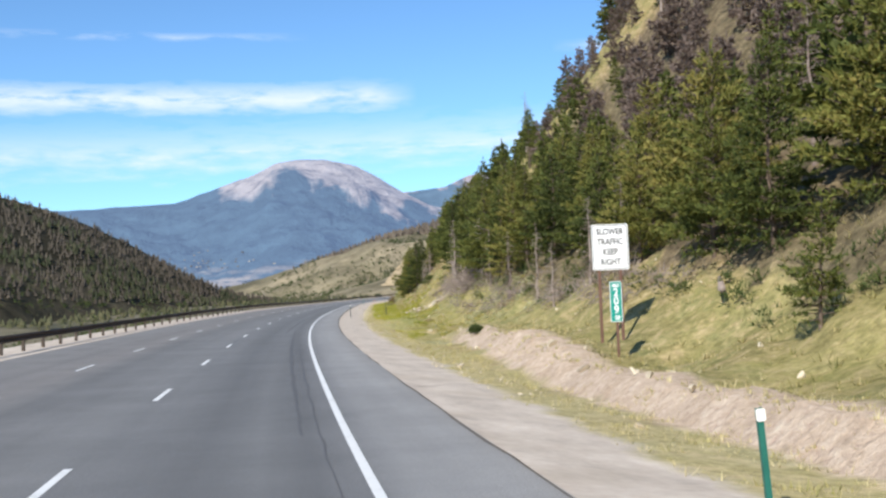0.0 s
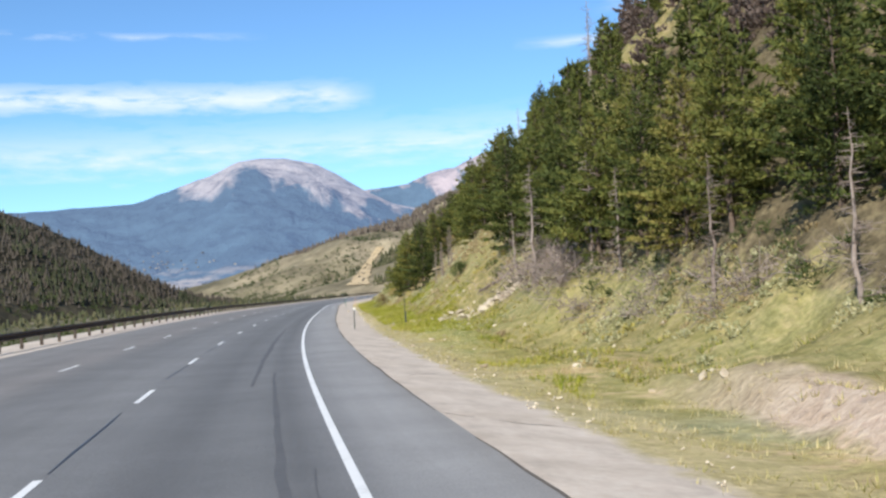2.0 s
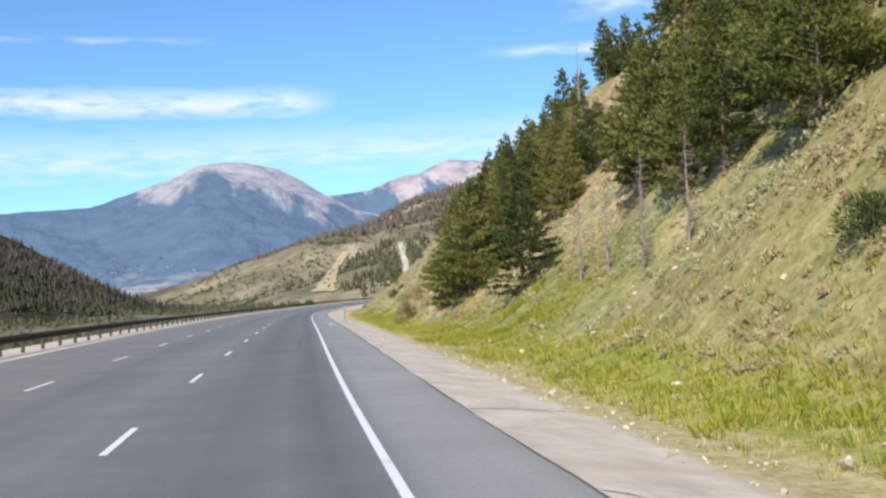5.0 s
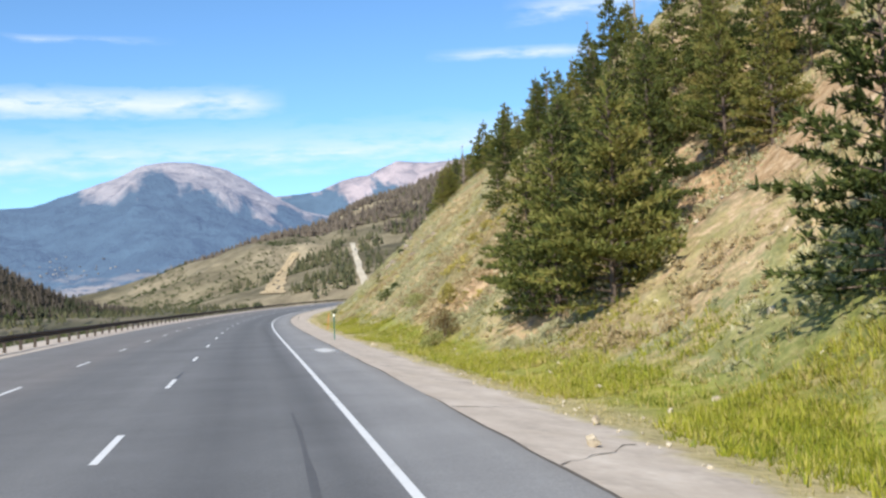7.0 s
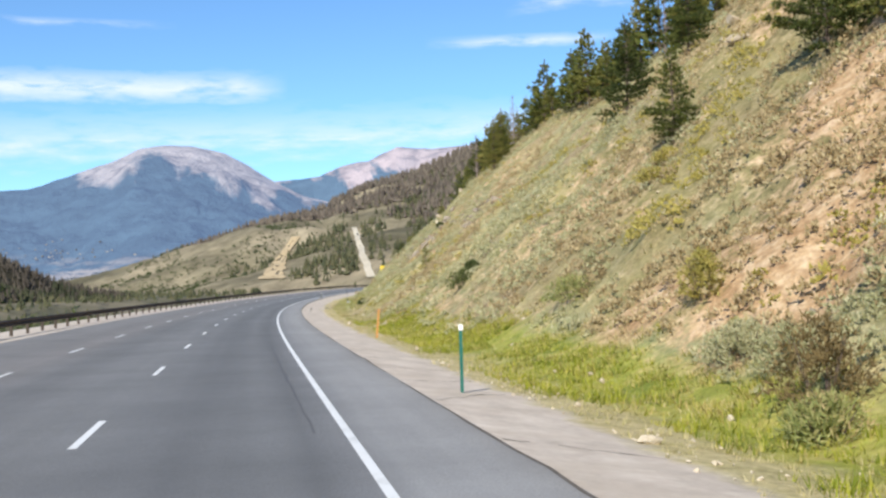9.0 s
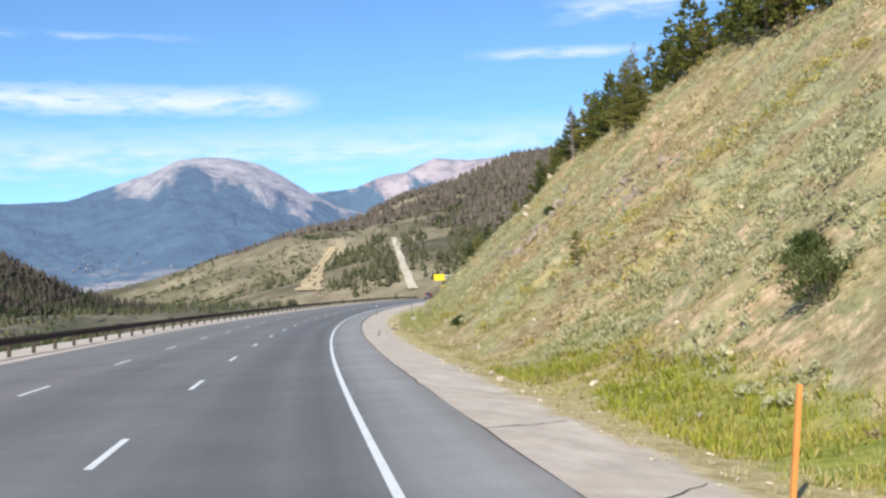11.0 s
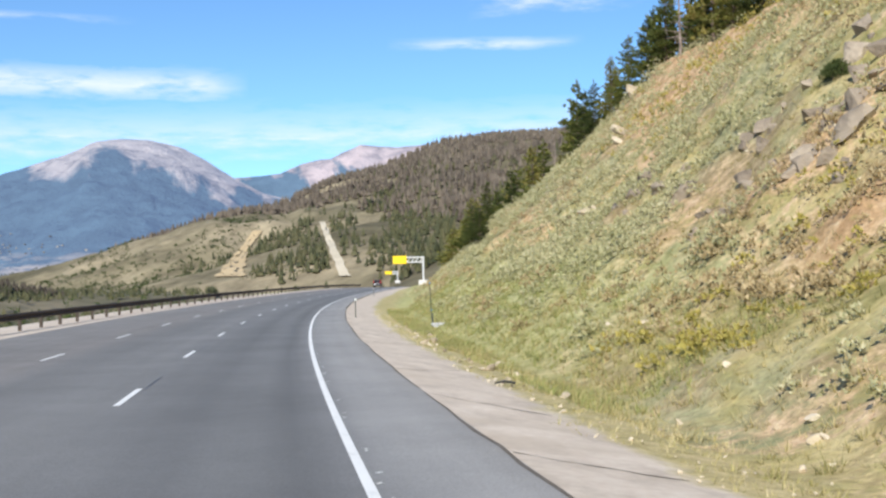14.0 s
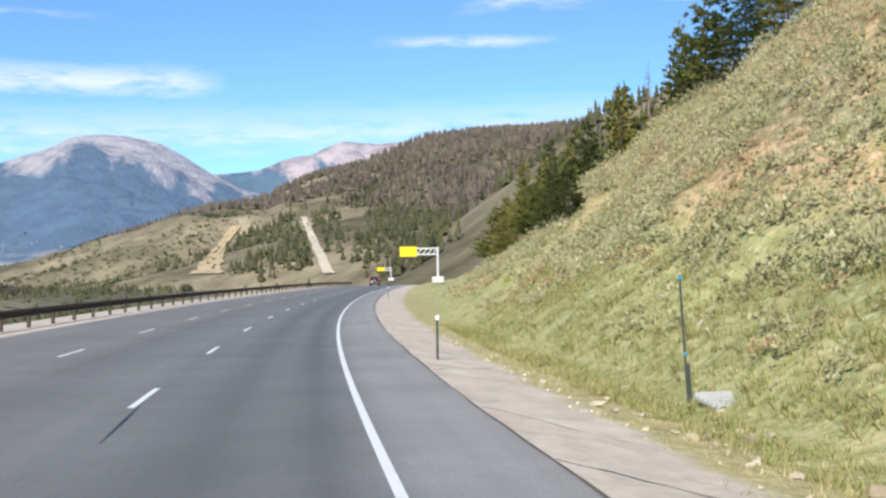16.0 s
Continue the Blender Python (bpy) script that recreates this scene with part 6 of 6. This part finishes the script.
letters("50", 0.16, SIGN_WHITE, plate, 0.02, -0.008, zc - 0.45, 0.9)


def delineator(s, d, h, steel, label, lean=0.0, cap=True, yaw=0.0):
    ob = thing("delineator_post", label, "marker post", "marker posts", at=facing(s, d, hill(s, d), yaw) @ pose(0, 0, 0, 0, lean, 0))
    bm = bmesh.new()
    box(bm, (0.055, 0.012, h + 0.3), pose(0, 0, h / 2 - 0.15))
    box(bm, (0.010, 0.045, h + 0.3), pose(-0.022, 0.02, h / 2 - 0.15))
    box(bm, (0.010, 0.045, h + 0.3), pose(0.022, 0.02, h / 2 - 0.15))
    part("post", bm, steel, ob)
    if cap:
        part("reflector", rounded_plate(0.085, 0.11, 0.02, -0.02, -0.008), REFLECT, ob, "round white reflector").data.transform(pose(0, 0, h - 0.06))
    return ob


delineator(9.6, 6.66, 1.0, GREEN_STEEL, "green steel delineator post with a white reflector", -4.0)
delineator(97.0, 5.90, 1.12, DARK_STEEL, "dark steel delineator post with a white reflector")
delineator(187.8, 5.95, 1.25, GREEN_STEEL, "green steel delineator post with a white reflector")
delineator(325.5, 5.62, 1.06, DARK_STEEL, "dark steel delineator post with a white reflector")
delineator(266.0, 5.80, 0.36, DARK_STEEL, "broken dark steel marker post leaning over", 18, False)
delineator(398.0, 5.8, 1.0, DARK_STEEL, "dark steel delineator post with a white reflector")
delineator(215.4, 7.3, 1.2, ORANGE, "faded orange marker post in the grass", 6, False)


def snow_pole(s, d, h, label, bands, lean=0.0):
    ob = thing("snow_pole", label, "marker post", "snow poles", at=facing(s, d, hill(s, d)) @ pose(0, 0, 0, 0, lean, 0))
    bm = bmesh.new()
    rod(bm, (0, 0, -0.3), (0, 0, h), 0.022, 0.02)
    part("pole", bm, DARK_STEEL, ob)
    bm = bmesh.new()
    box(bm, (0.07, 0.05, 0.95), pose(0.035, 0.0, 0.3))
    part("stake", bm, DARK_STEEL, ob, "short dark stake that holds the pole")
    for z in bands:
        bm = bmesh.new()
        rod(bm, (0, 0, z - 0.03), (0, 0, z + 0.03), 0.03, 0.03)
        part("band", bm, BLUE_MARK, ob, "blue reflective band")
    return ob


snow_pole(318.2, 9.35, 2.35, "thin dark snow pole with blue bands", (0.95, 2.31), -3.0)
snow_pole(104.0, 9.0, 1.85, "thin dark snow pole in the grass", ())

# drain grate by the pole
GRATE_GREY = blotchy("dull_grate_grey", ((0.3, (0.42, 0.42, 0.41)), (0.8, (0.58, 0.575, 0.56))), 3.0, 20.0, 0.7, bump=0)
grate = thing("drain_grate", "pale grey drain grate set in stones", "drain", at=facing(317.2, 9.65, hill(317.2, 9.65) + 0.07, 8) @ pose(0, 0, 0, 10, 0, 0))
for k in range(6):
    bm = bmesh.new()
    box(bm, (0.74, 0.055, 0.05), pose(0, -0.38 + 0.15 * k, 0.05))
    part("bar", bm, GRATE_GREY, grate)
for x in (-0.34, 0.34):
    bm = bmesh.new()
    box(bm, (0.06, 0.86, 0.06), pose(x, 0, 0.0))
    part("side_bar", bm, GRATE_GREY, grate)

# scrap of tyre tread on the verge
bm = bmesh.new()
for k in range(6):
    a = radians(-38 + 15 * k)
    box(bm, (0.17, 0.06, 0.035), pose(0, 0.30 * math.sin(a), 0.12 * math.cos(a) - 0.06, -0.5 * math.degrees(a), 0, 0))
scrap = solo("tyre_scrap", bm, SIGN_BLACK, "curled black scrap of tyre tread on gravel", "tyre scrap")
scrap.matrix_basis = facing(284.2, 7.25, hill(284.2, 7.25) + 0.05, 70)

# driftwood and logs on the slope near the rock fall
for s, d, ln, yaw in ((89.5, 17.2, 3.4, 60), (86.5, 15.4, 2.6, 20), (41.0, 14.6, 3.8, 75), (34.0, 15.8, 4.2, 70), (169.5, 26.4, 5.2, 2), (100.9, 13.9, 2.6, 128)):
    v, f = [], []
    cone_between(v, f, (-ln / 2, 0, 0.08), (ln / 2, 0, 0.08), 0.12, 0.06, 7)
    k = len(v)
    f += [tuple(range(6, -1, -1)), tuple(range(k - 7, k))]
    lg = solo("fallen_log", (v, [], f), DEAD_WOOD, "grey weathered log lying on the slope", "log", "fallen logs", "", True)
    e = 0.6
    p0, p1 = road(s, d, hill(s, d)), road(s + e * math.sin(radians(yaw)), d + e * math.cos(radians(yaw)), hill(s + e * math.sin(radians(yaw)), d + e * math.cos(radians(yaw))))
    lg.matrix_basis = Matrix.Translation(p0) @ (p1 - p0).to_track_quat("X", "Z").to_matrix().to_4x4()


# cantilever signs far down the road
def cantilever(m, label, pole_h, arm, panel_w, panel_h):
    ob = thing("cantilever_sign", label, "road sign", "cantilever signs", at=m)
    bm = bmesh.new()
    box(bm, (1.6, 1.6, 0.9), pose(0, 0, 0.05))
    part("footing", bm, CONCRETE, ob, "pale concrete footing")
    bm = bmesh.new()
    rod(bm, (0, 0, 0.3), (0, 0, pole_h), 0.17, 0.14, 12)
    part("pole", bm, WHITE_STEEL, ob)
    for z in (pole_h - 0.15, pole_h - 0.95):
        bm = bmesh.new()
        rod(bm, (0, 0, z), (-arm + panel_w * 0.5, 0, z), 0.10, 0.09, 8)
        part("arm", bm, WHITE_STEEL, ob)
    n = 4
    span = arm - panel_w
    for k in range(n):
        bm = bmesh.new()
        rod(bm, (-span * k / n, 0, pole_h - 0.15), (-span * (k + 1) / n, 0, pole_h - 0.95), 0.06, 0.06, 6)
        part("brace", bm, WHITE_STEEL, ob)
    bm = bmesh.new()
    box(bm, (panel_w, 0.22, panel_h), pose(-arm + panel_w / 2, -0.12, pole_h - 0.55))
    p = part("panel", bm, SIGN_YELLOW, ob, "plain yellow panel")
    return ob


cantilever(facing(454.0, 11.0, 1.1), "white cantilever arm with a yellow panel over the shoulder", 4.45, 5.1, 2.3, 1.35)
cantilever(Matrix.Translation((121.5, 611.0, 4.2)) @ Matrix.Rotation(-0.28, 4, "Z"), "distant white cantilever arm with a yellow panel", 3.5, 4.0, 2.2, 1.0)

# the car ahead
CAR_PAINT = blotchy("dark_maroon_paint", ((0.3, (0.028, 0.006, 0.009)), (0.8, (0.045, 0.009, 0.013))), 0.8, 9.0, 0.25, 0.2, 0.5, 0)
CAR_PLASTIC = blotchy("black_plastic", ((0.3, (0.018, 0.018, 0.019)), (0.8, (0.035, 0.035, 0.036))), 3.0, 20.0, 0.55, bump=0)
CAR_GLASS = blotchy("tinted_glass", ((0.3, (0.012, 0.014, 0.017)), (0.8, (0.02, 0.022, 0.026))), 1.0, 9.0, 0.06, 0.0, 0.6, 0)
CAR_LIGHT = blotchy("tail_lamp_red", ((0.3, (0.42, 0.015, 0.02)), (0.8, (0.55, 0.03, 0.03))), 3.0, 20.0, 0.15, bump=0)
RUBBER = blotchy("tyre_rubber", ((0.3, (0.016, 0.016, 0.016)), (0.8, (0.03, 0.03, 0.03))), 3.0, 20.0, 0.8, bump=0)


def loft(sections, close=True):
    """A skin through cross sections with the same number of points."""
    bm = bmesh.new()
    rows = [[bm.verts.new(p) for p in sec] for sec in sections]
    n = len(rows[0])
    for a, b in zip(rows[:-1], rows[1:]):
        for i in range(n):
            j = (i + 1) % n
            bm.faces.new((a[i], a[j], b[j], b[i]))
    bm.faces.new(list(reversed(rows[0])))
    bm.faces.new(rows[-1])
    bmesh.ops.recalc_face_normals(bm, faces=bm.faces)
    return bm


def suv(m):
    car = thing("car", "dark maroon compact sport utility car with a rear spare wheel", "car", at=m)

    def sec(y, w, z0, z1, tuck):
        return [(-w * 0.94, y, z0), (w * 0.94, y, z0), (w, y, z0 + 0.12), (w, y, z1 - 0.16), (w * tuck, y, z1), (-w * tuck, y, z1), (-w, y, z1 - 0.16), (-w, y, z0 + 0.12)]

    body = part("body", loft([sec(-2.18, 0.82, 0.42, 0.98, 0.93), sec(-2.08, 0.88, 0.32, 1.04, 0.94), sec(-1.0, 0.89, 0.28, 1.05, 0.95), sec(0.6, 0.89, 0.28, 1.03, 0.95), sec(1.2, 0.88, 0.28, 1.0, 0.93), sec(2.0, 0.84, 0.34, 0.88, 0.88), sec(2.2, 0.72, 0.42, 0.78, 0.86)]), CAR_PAINT, car, "", False)

    def cab(y, w, z0, z1, tuck):
        return [(-w, y, z0), (w, y, z0), (w * tuck, y, z1), (-w * tuck, y, z1)]

    part("cabin", loft([cab(-2.10, 0.84, 1.0, 1.30, 0.93), cab(-1.95, 0.84, 1.0, 1.58, 0.86), cab(-1.7, 0.84, 1.0, 1.66, 0.83), cab(0.1, 0.84, 1.0, 1.68, 0.82), cab(0.55, 0.84, 1.0, 1.55, 0.83), cab(1.25, 0.84, 0.98, 1.02, 0.95)]), CAR_PAINT, car)
    bm = bmesh.new()
    box(bm, (1.34, 0.03, 0.42), pose(0, -2.06, 1.34, -17, 0, 0))
    part("rear_window", bm, CAR_GLASS, car, "dark tinted rear window")
    bm = bmesh.new()
    box(bm, (1.36, 0.03, 0.62), pose(0, 0.92, 1.30, 53, 0, 0))
    part("windscreen", bm, CAR_GLASS, car)
    for x in (-1, 1):
        for y0, y1 in ((-1.82, -1.02), (-0.92, -0.12), (-0.02, 0.62)):
            bm = bmesh.new()
            box(bm, (0.02, y1 - y0, 0.36), pose(x * 0.785, (y0 + y1) / 2, 1.32, 0, x * -12, 0))
            part("side_window", bm, CAR_GLASS, car)
        bm = bmesh.new()
        box(bm, (0.14, 0.07, 0.62), pose(x * 0.76, -2.07, 1.22, -10, x * -8, 0))
        part("tail_lamp", bm, CAR_LIGHT, car, "tall red tail lamp")
        bm = bmesh.new()
        box(bm, (0.2, 0.12, 0.15), pose(x * 0.98, 0.62, 1.12))
        part("mirror", bm, CAR_PLASTIC, car)
        bm = bmesh.new()
        rod(bm, (x * 0.62, -1.6, 1.71), (x * 0.62, 0.0, 1.72), 0.02, 0.02, 6)
        part("roof_rail", bm, CAR_PLASTIC, car)
        for y in (-1.32, 1.36):
            bm = bmesh.new()
            rod(bm, (x * 0.66, y, 0.33), (x * 0.88, y, 0.33), 0.335, 0.335, 22)
            wheel = part("wheel", bm, RUBBER, car, "black tyre")
            bm = bmesh.new()
            rod(bm, (x * 0.87, y, 0.33), (x * 0.89, y, 0.33), 0.2, 0.18, 16)
            part("rim", bm, BARE_METAL, wheel, "dull alloy rim")
    bm = bmesh.new()
    box(bm, (1.7, 0.22, 0.26), pose(0, -2.2, 0.52))
    part("bumper", bm, CAR_PLASTIC, car, "black rear bumper with a grey strip")
    bm = bmesh.new()
    box(bm, (1.62, 0.05, 0.06), pose(0, -2.31, 0.6))
    part("bumper_strip", bm, BARE_METAL, car, "grey bumper strip")
    bm = bmesh.new()
    rod(bm, (0.12, -2.18, 0.98), (0.12, -2.38, 0.98), 0.36, 0.34, 28)
    part("spare_wheel", bm, CAR_PLASTIC, car, "black spare wheel cover")
    bm = bmesh.new()
    box(bm, (0.42, 0.012, 0.07), pose(0.12, -2.385, 1.0))
    part("cover_bar", bm, SIGN_WHITE, car, "pale bar on the cover")
    bm = bmesh.new()
    box(bm, (0.34, 0.02, 0.16), pose(-0.45, -2.21, 0.78))
    part("plate", bm, SIGN_WHITE, car, "plain pale plate")
    return car


suv(facing(513.0, -0.95, 0.0))
